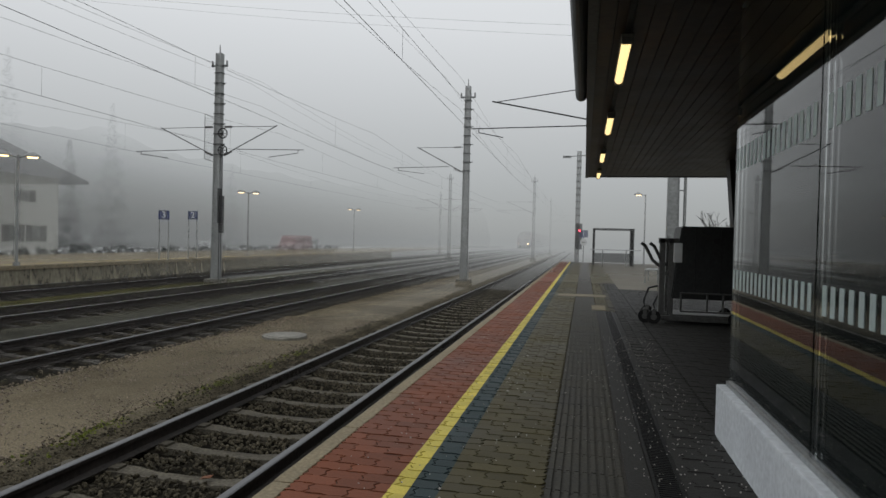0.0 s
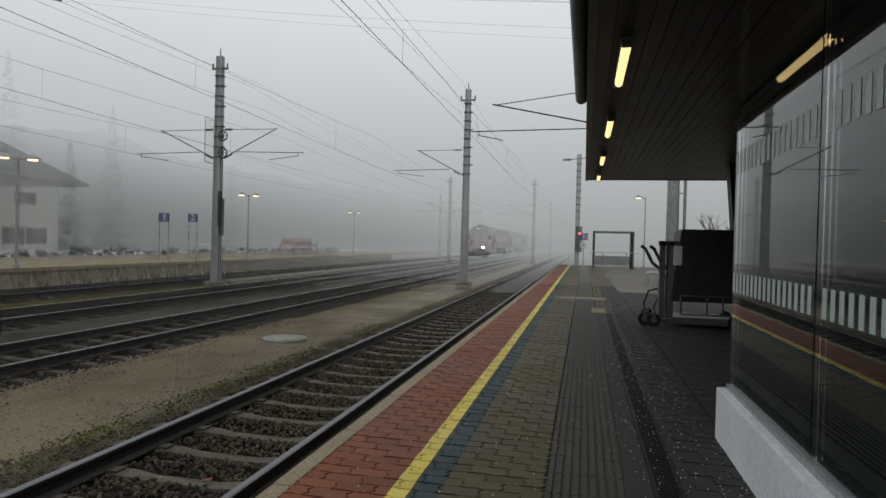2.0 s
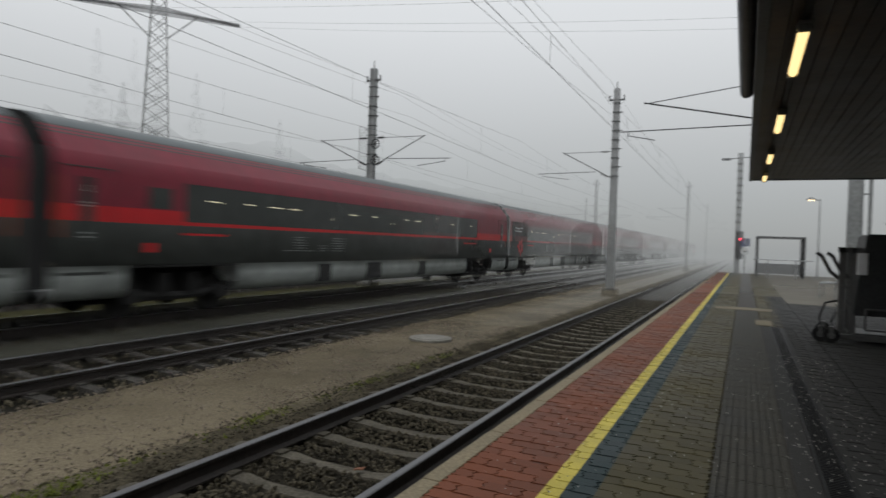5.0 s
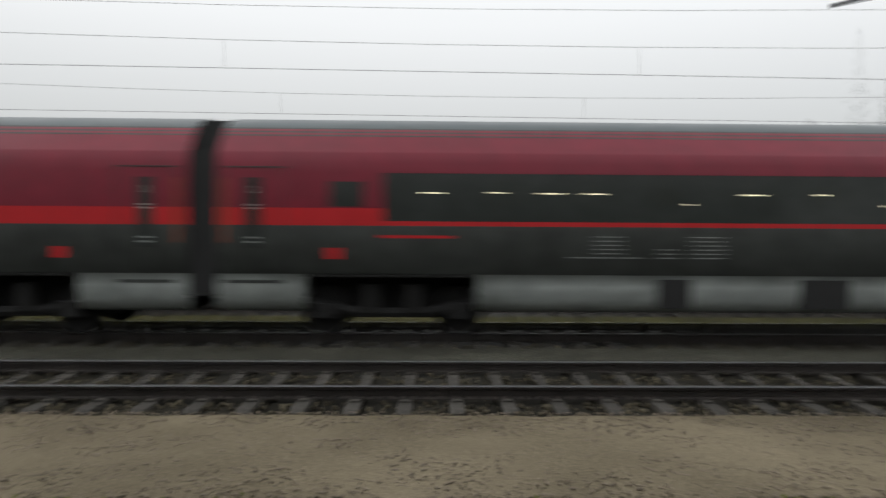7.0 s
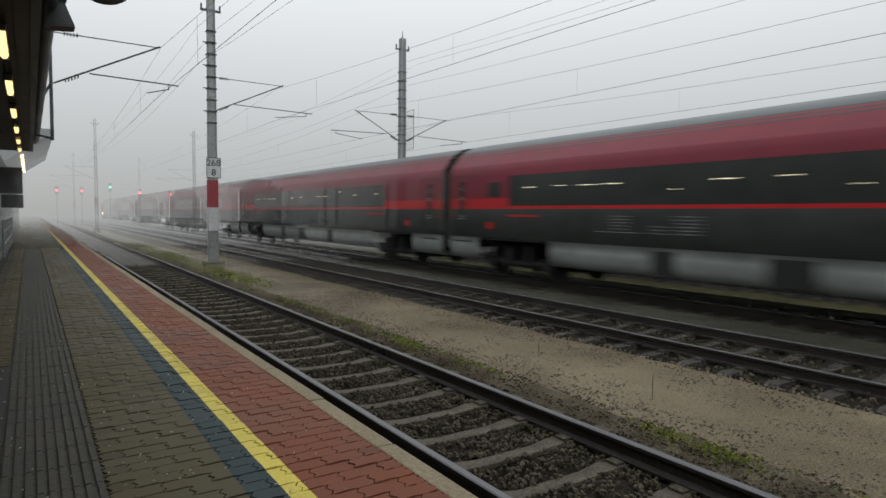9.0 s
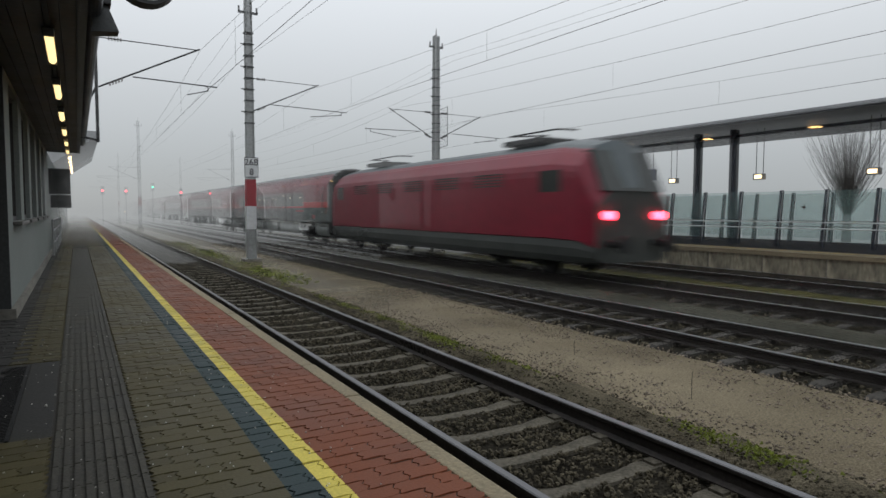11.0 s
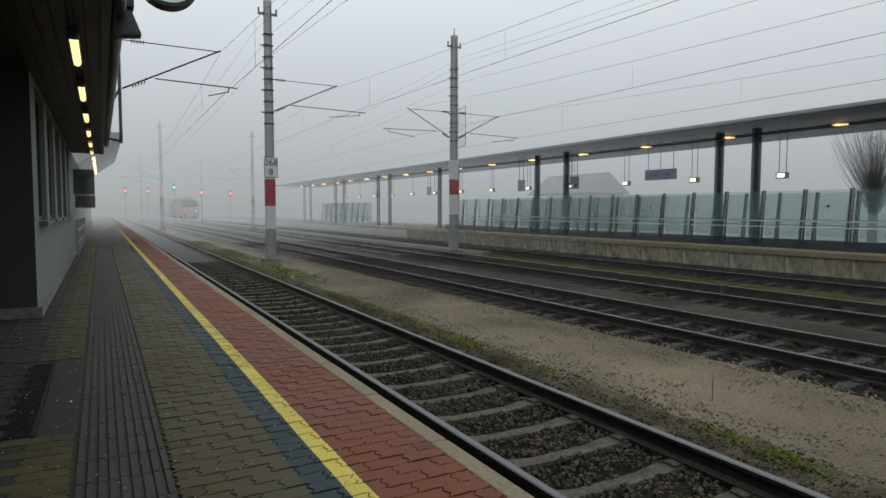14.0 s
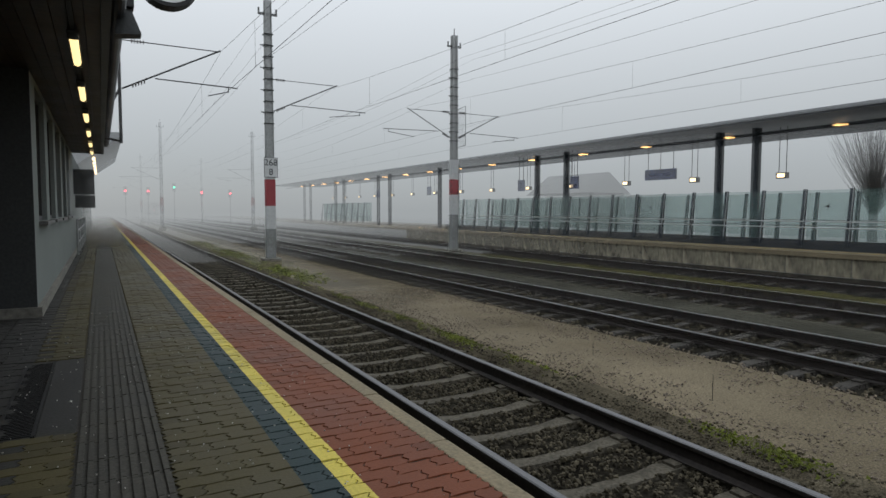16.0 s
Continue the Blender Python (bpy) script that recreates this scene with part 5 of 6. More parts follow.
# ---- far platform furniture ----
def far_canopy():
    y0, y1 = -82.0, -5.5
    t = tagged(empty("island_canopy", pose(0, 0, 0)), "long flat dark canopy on steel columns over the island platform", "canopy")
    bm = bmesh.new()
    box(bm, -26.2, -20.0, y0, y1, 4.40, 4.52)
    part("roof", bm, mat("dark_canopy_sheet", (0.03, 0.035, 0.041), 0.6, vary=0.2, layers=8), t)
    bm = bmesh.new()
    box(bm, -20.0, -19.95, y0, y1, 4.46, 4.58)
    part("fascia", bm, ROOF_GREY, t)
    bm = bmesh.new()
    box(bm, -21.56, -21.44, y0, y1, 4.10, 4.22)
    part("beam", bm, DARK_STEEL, t)
    for y_a, y_b in ((-14.85, -16.44), (-25.7, -28.2), (-37.2, -39.7), (-48.6, -51.1), (-60.0, -62.5), (-71.4, -73.9)):
        for yy in (y_a, y_b):
            bm = bmesh.new()
            box(bm, -21.62, -21.38, yy - 0.015, yy + 0.015, 0, 4.40)
            box(bm, -21.62, -21.59, yy - 0.12, yy + 0.12, 0, 4.40)
            box(bm, -21.41, -21.38, yy - 0.12, yy + 0.12, 0, 4.40)
            part("column", bm, DARK_STEEL, t)
    y = -8.26
    while y > y0:
        bm = bmesh.new()
        box(bm, -23.36, -22.98, y - 0.17, y + 0.17, 4.37, 4.398)
        part("downlight", bm, LAMP_SODIUM, t, "square warm downlight")
        y -= 4.52
    return t


far_canopy()


def hung_lamp(y, x=-22.0):
    t = tagged(empty("hanging_lamp", pose(x, y, 0)), "small lit box lamp hung on two rods", "lamp", "hanging lamps of the island platform")
    bm = bmesh.new()
    for s in (-0.14, 0.14):
        rod(bm, (0, s, 2.72), (0, s, 4.40), 0.014, 0.014, 5)
    part("hanger", bm, DARK_STEEL, t)
    bm = bmesh.new()
    bevel_box(bm, -0.1, 0.1, -0.2, 0.2, 2.50, 2.72, 0.015)
    part("case", bm, LIFT_LIGHT, t)
    bm = bmesh.new()
    box(bm, 0.1, 0.106, -0.14, 0.14, 2.54, 2.68)
    part("lens", bm, LAMP_DIM, t)


for k in range(15):
    hung_lamp(-10.24 - k * 3.885)


def name_board():
    t = tagged(empty("station_name_board", pose(-21.5, -19.4, 0)), "blue station name board hung under the canopy", "sign")
    bm = bmesh.new()
    bevel_box(bm, -0.05, 0.05, -0.85, 0.85, 2.66, 3.12, 0.01)
    p = part("board", bm, BLUE_SIGN, t)
    bm = bmesh.new()
    for a, b in ((-0.6, -0.25), (-0.2, 0.2), (0.25, 0.6)):
        box(bm, 0.052, 0.056, a, b, 2.83, 2.95)
    part("lettering", bm, mat("faded_lettering", (0.22, 0.24, 0.34), 0.5), p, "pale lettering as plain bars")
    bm = bmesh.new()
    for s in (-0.7, 0, 0.7):
        rod(bm, (0, s, 3.1), (0, s, 4.40), 0.014, 0.014, 5)
    part("hanger", bm, DARK_STEEL, t)


name_board()


def hung_sign(y, text):
    t = tagged(empty("hanging_number_sign", pose(-21.2, y, 0)), "dark square platform sign hung under the canopy", "sign", "hanging platform signs")
    bm = bmesh.new()
    bevel_box(bm, -0.04, 0.04, -0.3, 0.3, 2.42, 3.05, 0.01)
    p = part("plate", bm, BLUE_SIGN, t)
    if text:
        writing("number", text, 0.42, LIFT_LIGHT, p, Matrix.Translation((0.043, 0, 2.74)) @ pose(0, 0, 0, 90, 0, 90))
    bm = bmesh.new()
    for s in (-0.2, 0.2):
        rod(bm, (0, s, 3.05), (0, s, 4.40), 0.02, 0.02, 5)
    part("hanger", bm, DARK_STEEL, t)


for y, tx in ((-29.3, "2"), (-24.7, ""), (-40.8, ""), (-50.4, "")):
    hung_sign(y, tx)


def balustrade(x, y0, y1, group):
    """Green glass screen on leaning posts with tube rails, round the underpass stairs."""
    n = int(round((y1 - y0) / 1.48))
    z = 0.16
    for k in range(n):
        y = y0 + k * 1.48
        t = tagged(empty("glass_screen", pose(x, y, z)), "greenish glass screen panel on steel posts with tube rails", "glass screen", group)
        bm = bmesh.new()
        box(bm, -0.19, -0.175, 0.03, 1.45, 0.16, 1.83)
        p = part("pane", bm, PANE_GREEN, t)
        p.visible_shadow = False
        bm = bmesh.new()
        vs = [bm.verts.new(q) for q in ((0.0, -0.07, 0), (0.12, -0.07, 0), (0.12, 0.07, 0), (0.0, 0.07, 0), (-0.16, -0.055, 1.86), (-0.08, -0.055, 1.86), (-0.08, 0.055, 1.86), (-0.16, 0.055, 1.86))]
        for q in ((0, 1, 2, 3), (4, 7, 6, 5), (0, 4, 5, 1), (1, 5, 6, 2), (2, 6, 7, 3), (3, 7, 4, 0)):
            bm.faces.new([vs[i] for i in q])
        post = part("post", bm, DARK_STEEL, t)
        bm = bmesh.new()
        rod(bm, (0.13, 0.06, 0.02), (-0.06, 0.06, 1.84), 0.014, 0.014, 6)
        part("edge_strip", bm, STEEL, post, "bright steel edge strip")
        for h in (0.60, 0.80):
            bm = bmesh.new()
            rod(bm, (0.20, -0.02, h), (0.20, 1.46, h), 0.022, 0.022, 6)
            part("tube_rail", bm, STEEL, t)


balustrade(-20.35, -36.0, -4.0, "glass screens of the front row")
balustrade(-23.6, -36.0, -4.0, "glass screens of the rear row")
balustrade(-20.5, -64.0, -50.0, "glass screens further along")
bm = bmesh.new()
box(bm, -20.3, -20.2, -36.5, -3.5, 0.03, 0.36)
tagged(part("screen_kerb", bm, DARK_STEEL), "dark kerb under the glass screens", "kerb", kind="structure")


def bird_mark(y, z):
    bm = bmesh.new()
    for pts in (((0, -0.12, 0), (0, 0.0, 0.05), (0, 0.10, -0.02), (0, 0.0, -0.03)), ((0, 0.0, 0.03), (0, 0.05, 0.13), (0, 0.03, 0.0)), ((0, 0.0, -0.02), (0, -0.02, -0.13), (0, 0.04, -0.02))):
        vs = [bm.verts.new(Vector(p) + Vector((0.004, 0, 0))) for p in pts]
        lo = [bm.verts.new(Vector(p)) for p in pts]
        bm.faces.new(vs)
        bm.faces.new(lo[::-1])
        for i in range(len(pts)):
            bm.faces.new((vs[i], vs[(i + 1) % len(pts)], lo[(i + 1) % len(pts)], lo[i]))
    o = part("bird_sticker", bm, BLACK)
    o.matrix_basis = pose(-20.52, y, z)
    tagged(o, "black bird silhouette sticker on glass", "sticker", "bird stickers on the glass")


for y in (-11.6, -15.4, -19.0, -23.5):
    bird_mark(y, 1.45)


# ---- signals far down the line ----
def far_signal(x, y, z, m, label):
    t = tagged(empty("line_signal", pose(x, y, 0)), label, "signal", "line signals in the fog")
    bm = bmesh.new()
    rod(bm, (0, 0, BED_Z), (0, 0, z + 0.5), 0.07)
    bevel_box(bm, -0.25, 0.25, -0.1, 0.1, z - 0.6, z + 0.6, 0.03)
    part("post", bm, BLACK, t)
    bm = bmesh.new()
    rod(bm, (0, 0.1, z), (0, 0.16, z), 0.16, 0.16, 12)
    part("lens", bm, m, t)


RED_LABEL = "red railway signal glowing in fog"
for x, y, z, m, lb in ((-3.05, -100, 4.0, RED_LIGHT, RED_LABEL), (-6.0, -100, 4.0, RED_LIGHT, RED_LABEL), (-9.4, -99, 4.6, GREEN_LIGHT, "green railway signal glowing in fog"),
                       (-13.2, -99, 3.9, RED_LIGHT, RED_LABEL), (-17.1, -98, 3.8, RED_LIGHT, RED_LABEL)):
    far_signal(x, y, z, m, lb)


# ---- beyond the tracks ----
def house():
    t = tagged(empty("house", pose(-47.0, 37.0, 0)), "cream house with a dark hipped roof and shuttered windows", "house")
    x0, x1, y0, y1, z0, z1 = -9.0, 0.0, -16.0, 10.5, BED_Z - 0.1, 6.0
    bm = bmesh.new()
    box(bm, x0, x1, y0, y1, z0, z1)
    part("wall", bm, HOUSE_WALL, t)
    bm = bmesh.new()
    o = 1.7
    low = [bm.verts.new(p) for p in ((x0 - o, y0 - o, z1 - 0.4), (x1 + o, y0 - o, z1 - 0.4), (x1 + o, y1 + o, z1 - 0.4), (x0 - o, y1 + o, z1 - 0.4))]
    low2 = [bm.verts.new(v.co + Vector((0, 0, 0.25))) for v in low]
    r = [bm.verts.new(((x0 + x1) / 2, y0 + 4, z1 + 4.0)), bm.verts.new(((x0 + x1) / 2, y1 - 4, z1 + 4.0))]
    for i in range(4):
        bm.faces.new((low[i], low[(i + 1) % 4], low2[(i + 1) % 4], low2[i]))
    bm.faces.new(low[::-1])
    for q in ((low2[0], low2[1], r[0]), (low2[1], low2[2], r[1], r[0]), (low2[2], low2[3], r[1]), (low2[3], low2[0], r[0], r[1])):
        bm.faces.new(q)
    part("roof", bm, HOUSE_ROOF, t)
    for zc, hh, ycs in ((0.27, 1.34, (8.2, 5.95, 0.6, -1.65, -7.0, -9.25)), (3.69, 0.95, (7.0, 1.5, -4.0, -9.5))):
        for yc in ycs:
            bm = bmesh.new()
            box(bm, 0.0, 0.04, yc - 0.5, yc + 0.5, zc, zc + hh)
            w = part("window", bm, PANE_DARK, t)
            for s in (-1, 1):
                bm = bmesh.new()
                box(bm, 0.0, 0.07, yc + s * 0.77 - 0.26, yc + s * 0.77 + 0.26, zc - 0.03, zc + hh + 0.03)
                part("shutter", bm, WOOD_DARK, w)


house()
for x, y in ((-19.0, 17.5), (-19.6, 33.5), (-20.4, 53.0)):
    street_lamp(x, y, 3.8, p2_z(y), True, 45, "platform lamp post with two lit heads", LAMP_DIM)


def van(x, y, m, length, h, label, rot=0):
    t = tagged(empty("parked_van", pose(x, y, BED_Z - 0.1, 0, 0, rot)), label, "van", "parked vehicles in the fog")
    bm = bmesh.new()
    prof = [(0, 0.35), (0, 0.95), (0.9, 1.15), (1.5, h), (length, h), (length + 0.05, 0.35)]
    a = [[bm.verts.new((s, px, pz)) for px, pz in prof] for s in (-0.9, 0.9)]
    for i in range(6):
        bm.faces.new((a[0][i], a[0][(i + 1) % 6], a[1][(i + 1) % 6], a[1][i]))
    bm.faces.new(a[0])
    bm.faces.new(a[1][::-1])
    bmesh.ops.bevel(bm, geom=bm.edges[:], offset=0.08, segments=2, affect="EDGES")
    part("body", bm, m, t)
    bm = bmesh.new()
    for s in (-0.905, 0.905):
        box(bm, s - 0.006, s + 0.006, 1.7, length - 0.4, h - 0.75, h - 0.25)
    part("side_window", bm, PANE_DARK, t)
    for yy in (0.9, length - 0.8):
        for s in (-0.85, 0.85):
            bm = bmesh.new()
            rod(bm, (s - 0.1, yy, 0.33), (s + 0.1, yy, 0.33), 0.33, 0.33, 16)
            part("wheel", bm, RUBBER, t)


van(-31.0, 60.0, CAR_RED, 5.2, 2.2, "red delivery van parked in thick fog")
van(-33.5, 68.0, CAR_WHITE, 4.6, 1.9, "white van parked in thick fog")
van(-31.0, 46.0, CAR_WHITE, 4.2, 1.5, "white car parked behind the far platform", 20)


def spray(bm, c, size, rnd):
    """One ragged needle spray: a bent five-pointed leaf of foliage."""
    a, tip = rnd.uniform(0, 6.28), rnd.uniform(-0.7, 0.7)
    u = Vector((math.cos(a), math.sin(a), tip * 0.5)).normalized()
    w = u.cross(Vector((rnd.uniform(-1, 1), rnd.uniform(-1, 1), rnd.uniform(-0.4, 1)))).normalized()
    mid = bm.verts.new(c)
    rim = [bm.verts.new(c + (u * math.cos(k * 1.2566) + w * math.sin(k * 1.2566)) * size * rnd.uniform(0.55, 1.15)) for k in range(5)]
    for k in range(5):
        bm.faces.new((mid, rim[k], rim[(k + 1) % 5]))


def hedge():
    rnd = random.Random(21)
    bm = bmesh.new()
    for _ in range(4500):
        y = rnd.uniform(18, 70)
        spray(bm, Vector((-29 + rnd.uniform(-0.6, 0.6), y, BED_Z + rnd.random() * (1.0 + 0.4 * noise.noise((y * 0.6, 1, 0))))), rnd.uniform(0.1, 0.26), rnd)
    tagged(part("hedge", bm, FOREST), "low dark hedge behind the far platform", "hedge", kind="stuff")


hedge()


def spruce_crown(bm, h, w, rnd, count=1500):
    """Drooping boughs in whorls round a trunk, each a row of sprays, shorter towards the top."""
    for _ in range(count):
        v = rnd.random() ** 1.35
        z = h * (0.05 + 0.95 * v)
        reach = w * (1 - v) * (0.72 + 0.28 * math.sin(v * 75)) * rnd.random() ** 0.6 + 0.12
        a = rnd.uniform(0, 6.28)
        spray(bm, Vector((math.cos(a) * reach, math.sin(a) * reach, z - reach * 0.25)), 0.25 + 0.5 * (1 - v), rnd)


def conifer(x, y, h, seed):
    t = tagged(empty("spruce_tree", pose(x, y, BED_Z)), "tall dark spruce tree dim in the fog", "tree", "trees behind the station")
    rnd = random.Random(seed)
    bm = bmesh.new()
    rod(bm, (0, 0, 0), (0, 0, h * 0.3), 0.28, 0.2, 8)
    part("trunk", bm, TALL_FIR, t)
    bm = bmesh.new()
    spruce_crown(bm, h, h * 0.2, rnd)
    part("crown", bm, TALL_FIR, t)


for k, (x, y, h) in enumerate(((-54, 62, 17.0), (-58, 47, 19), (-59, 53, 21), (-62, 49, 23), (-64, 44, 24), (-66, 50, 25), (-57, 42, 17), (-55, 57, 12), (-52, 84, 13))):
    conifer(x, y, h, k)


def woods():
    """Dim wood behind the goods yard: one ragged mass of crowns."""
    rnd = random.Random(77)
    bm = bmesh.new()
    last = None
    y = 34.0
    while y < 190:
        front = -52 + 0.0012 * max(0, y - 50) ** 2 + rnd.uniform(-0.1, 0.1)
        h = (13.2 + 2.0 * noise.noise((y * 0.07, 5, 0)) + 0.8 * noise.noise((y * 0.31, 9, 0)))
        row = [bm.verts.new((front - d + rnd.uniform(-0.15, 0.15), y + rnd.uniform(-0.1, 0.1), BED_Z + h * u)) for d, u in
               ((0, 0), (-0.4, 0.2), (0.2, 0.4), (0.7, 0.6), (1.8, 0.78), (3.2, 0.92), (4.6, 1.0), (6.5, 0.8), (8, 0.0))]
        if last:
            for i in range(8):
                bm.faces.new((last[i], row[i], row[i + 1], last[i + 1]))
        last = row
        y += rnd.uniform(0.7, 1.2)
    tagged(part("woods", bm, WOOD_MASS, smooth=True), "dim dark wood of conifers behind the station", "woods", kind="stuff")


woods()


def bare_tree(x, y, h, seed, label, depth=6, z0=BED_Z, spread=0.42):
    t = tagged(empty("bare_tree", pose(x, y, z0)), label, "tree", "leafless trees")
    rnd = random.Random(seed)
    trunk, limbs = bmesh.new(), bmesh.new()

    def grow(p, d, ln, r, lv):
        q = p + d * ln
        rod(trunk if lv < 2 else limbs, p, q, r, r * 0.68, 6 if lv < 3 else 3, False)
        if lv >= depth:
            return
        for _ in range(rnd.choice((2, 3, 3)) if lv else 6):
            nd = (d + Vector((rnd.gauss(0, spread), rnd.gauss(0, spread), rnd.uniform(0.0, 0.35)))).normalized()
            grow(q - d * ln * rnd.uniform(0, 0.25), nd, ln * rnd.uniform(0.66, 0.85), r * 0.6, lv + 1)
    grow(Vector((0, 0, 0)), Vector((0, 0, 1)), h * 0.24, h * 0.028, 0)
    part("trunk", trunk, BARK, t)
    part("branchwork", limbs, BARK, t)


def broom_tree(x, y, h, seed):
    t = tagged(empty("pollard_tree", pose(x, y, -0.4)), "bare pollarded tree with many fine upright twigs", "tree")
    rnd = random.Random(seed)
    trunk, limbs = bmesh.new(), bmesh.new()
    rod(trunk, (0, 0, 0), (0, 0, h * 0.3), 0.26, 0.2, 8)
    part("trunk", trunk, BARK, t)
    for k in range(560):
        p = Vector((rnd.gauss(0, 0.12), rnd.gauss(0, 0.12), h * rnd.uniform(0.2, 0.36)))
        a, lean = rnd.uniform(0, 6.28), rnd.uniform(0.08, 0.95)
        d = Vector((math.cos(a) * lean, math.sin(a) * lean, 1.0)).normalized()
        r, ln = rnd.uniform(0.012, 0.045), h * rnd.uniform(0.45, 0.72) / 4
        for s in range(4):
            d = (d + Vector((rnd.gauss(0, 0.05), rnd.gauss(0, 0.05), 0.13))).normalized()
            q = p + d * ln
            rod(limbs, p, q, r, r * 0.7, 3, False)
            if s > 0:
                e = (d + Vector((rnd.gauss(0, 0.3), rnd.gauss(0, 0.3), 0.1))).normalized()
                rod(limbs, p, p + e * ln * rnd.uniform(0.6, 1.2), r * 0.5, r * 0.25, 3, False)
            p, r = q, r * 0.7
    tagged(part("twig_crown", limbs, TWIGS, t), kind="stuff")


broom_tree(-37.5, -18.7, 7.4, 4)
bare_tree(6.2, 33.0, 4.0, 9, "bare shrub behind the platform", 5, -0.1)
bare_tree(7.6, 30.5, 3.6, 10, "bare shrub behind the platform", 5, -0.1)


def far_building():
    t = tagged(empty("far_house", pose(-52, -60, BED_Z)), "grey gabled house barely seen through fog", "house")
    bm = bmesh.new()
    box(bm, -3, 3, -5, 5, 0, 4.2)
    part("wall", bm, CONCRETE, t)
    bm = bmesh.new()
    v = [bm.verts.new(p) for p in ((-3.6, -5.6, 4.0), (3.6, -5.6, 4.0), (3.6, 5.6, 4.0), (-3.6, 5.6, 4.0), (0, -5.6, 6.6), (0, 5.6, 6.6))]
    for q in ((0, 1, 4), (1, 2, 5, 4), (2, 3, 5), (3, 0, 4, 5), (3, 2, 1, 0)):
        bm.faces.new([v[i] for i in q])
    part("roof", bm, HOUSE_ROOF, t)


far_building()


# ---- the train ----
COACH = 24.3
# outline of a coach, half of it from the skirt up; heights above the rail
HALF = [(1.10, 0.46), (1.31, 0.52), (1.40, 0.70), (1.425, 0.94), (1.395, 1.15), (1.435, 1.18), (1.44, 2.02), (1.44, 2.10), (1.44, 2.33), (1.44, 2.96), (1.425, 3.14), (1.385, 3.31), (1.36, 3.35),
        (1.13, 3.65), (1.11, 3.678), (1.06, 3.725), (1.04, 3.752), (0.985, 3.80), (0.96, 3.826), (0.80, 3.94), (0.40, 4.08), (0.0, 4.12)]
BANDS = [0, 0, 0, 0, 1, 1, 2, 3, 3, 3, 3, 3, 3, 1, 3, 1, 3, 1, 4, 4, 4]
TURN = len(BANDS)
MATS = [TRAIN_SKIRT, TRAIN_BLACK, TRAIN_BRIGHT, TRAIN_RED, TRAIN_ROOF]


def ring(scale_x=1.0, lift=0.0, top=4.02, low=0.42):
    pts = []
    for x, z in HALF:
        zz = low + (z - 0.46) * (top - low) / 3.66
        pts.append((x * scale_x, zz))
    return [(-x, z) for x, z in pts[:-1]] + [pts[-1]] + [(x, z) for x, z in pts[:-1]][::-1]


def shell(bm, secs, pick=None, ends=2, floor=True):
    """Loft of cross-sections (y, x scale, top, low)."""
    rings = [[bm.verts.new((x, y, z)) for x, z in ring(sx, 0, tp, lw)] for y, sx, tp, lw in secs]
    k = len(rings[0])
    full = BANDS + BANDS[::-1]
    for si, (a, b) in enumerate(zip(rings, rings[1:])):
        for i in range(k - 1):
            mi = pick(si, full[i], i if i < TURN else 2 * TURN - 1 - i) if pick else full[i]
            if mi is None:
                continue
            f = bm.faces.new((a[i], a[i + 1], b[i + 1], b[i]))
            f.material_index = mi
        if floor:
            bm.faces.new((a[k - 1], a[0], b[0], b[k - 1])).material_index = 1
    if ends == 1:  # a nose: dark apron below, red panel above
        r = rings[0]
        bm.faces.new(r[:8] + r[-8:]).material_index = 1
        bm.faces.new(r[7:-7]).material_index = 3
    elif ends:
        for r in (rings[0], rings[-1]):
            bm.faces.new(r).material_index = 1


def coach_paint(si, band, i):
    """Paint of a coach's side by its stretch and height; None where a bogie or the window band opens it."""
    if (si in (1, 2, 4, 5) and i < 4) or (si in (2, 3, 4) and i in (7, 8)):
        return None
    return 2 if i == 7 else band


def panel(bm, xa, xb, y0, y1, z0, z1):
    """Raised panel on a side wall: an outer face and four edges, open towards the wall."""
    o = [bm.verts.new((xb, y, z)) for y, z in ((y0, z0), (y1, z0), (y1, z1), (y0, z1))]
    w = [bm.verts.new((xa, v.co.y, v.co.z)) for v in o]
    bm.faces.new(o)
    for k in range(4):
        bm.faces.new((o[k], o[(k + 1) % 4], w[(k + 1) % 4], w[k]))


def bogie(parent, y):
    bm = bmesh.new()
    for dy in (-1.25, 1.25):
        for s in (-1, 1):
            rod(bm, (s * 0.70, y + dy, 0.46), (s * 0.84, y + dy, 0.46), 0.46, 0.44, 20)
            bevel_box(bm, s * 1.08 - 0.12, s * 1.08 + 0.12, y + dy - 0.2, y + dy + 0.2, 0.32, 0.62, 0.03)
    for s in (-1, 1):
        vs = [(s * 1.02, y - 1.6, 0.62), (s * 1.02, y - 0.6, 0.42), (s * 1.02, y + 0.6, 0.42), (s * 1.02, y + 1.6, 0.62)]
        chain(bm, vs, 0.10, 6)
        for dy in (-0.4, 0.4):
            rod(bm, (s * 1.05, y + dy, 0.45), (s * 1.05, y + dy, 0.95), 0.16, 0.16, 10)
    return part("bogie", bm, BOGIE, parent, "grimy dark bogie with wheels")


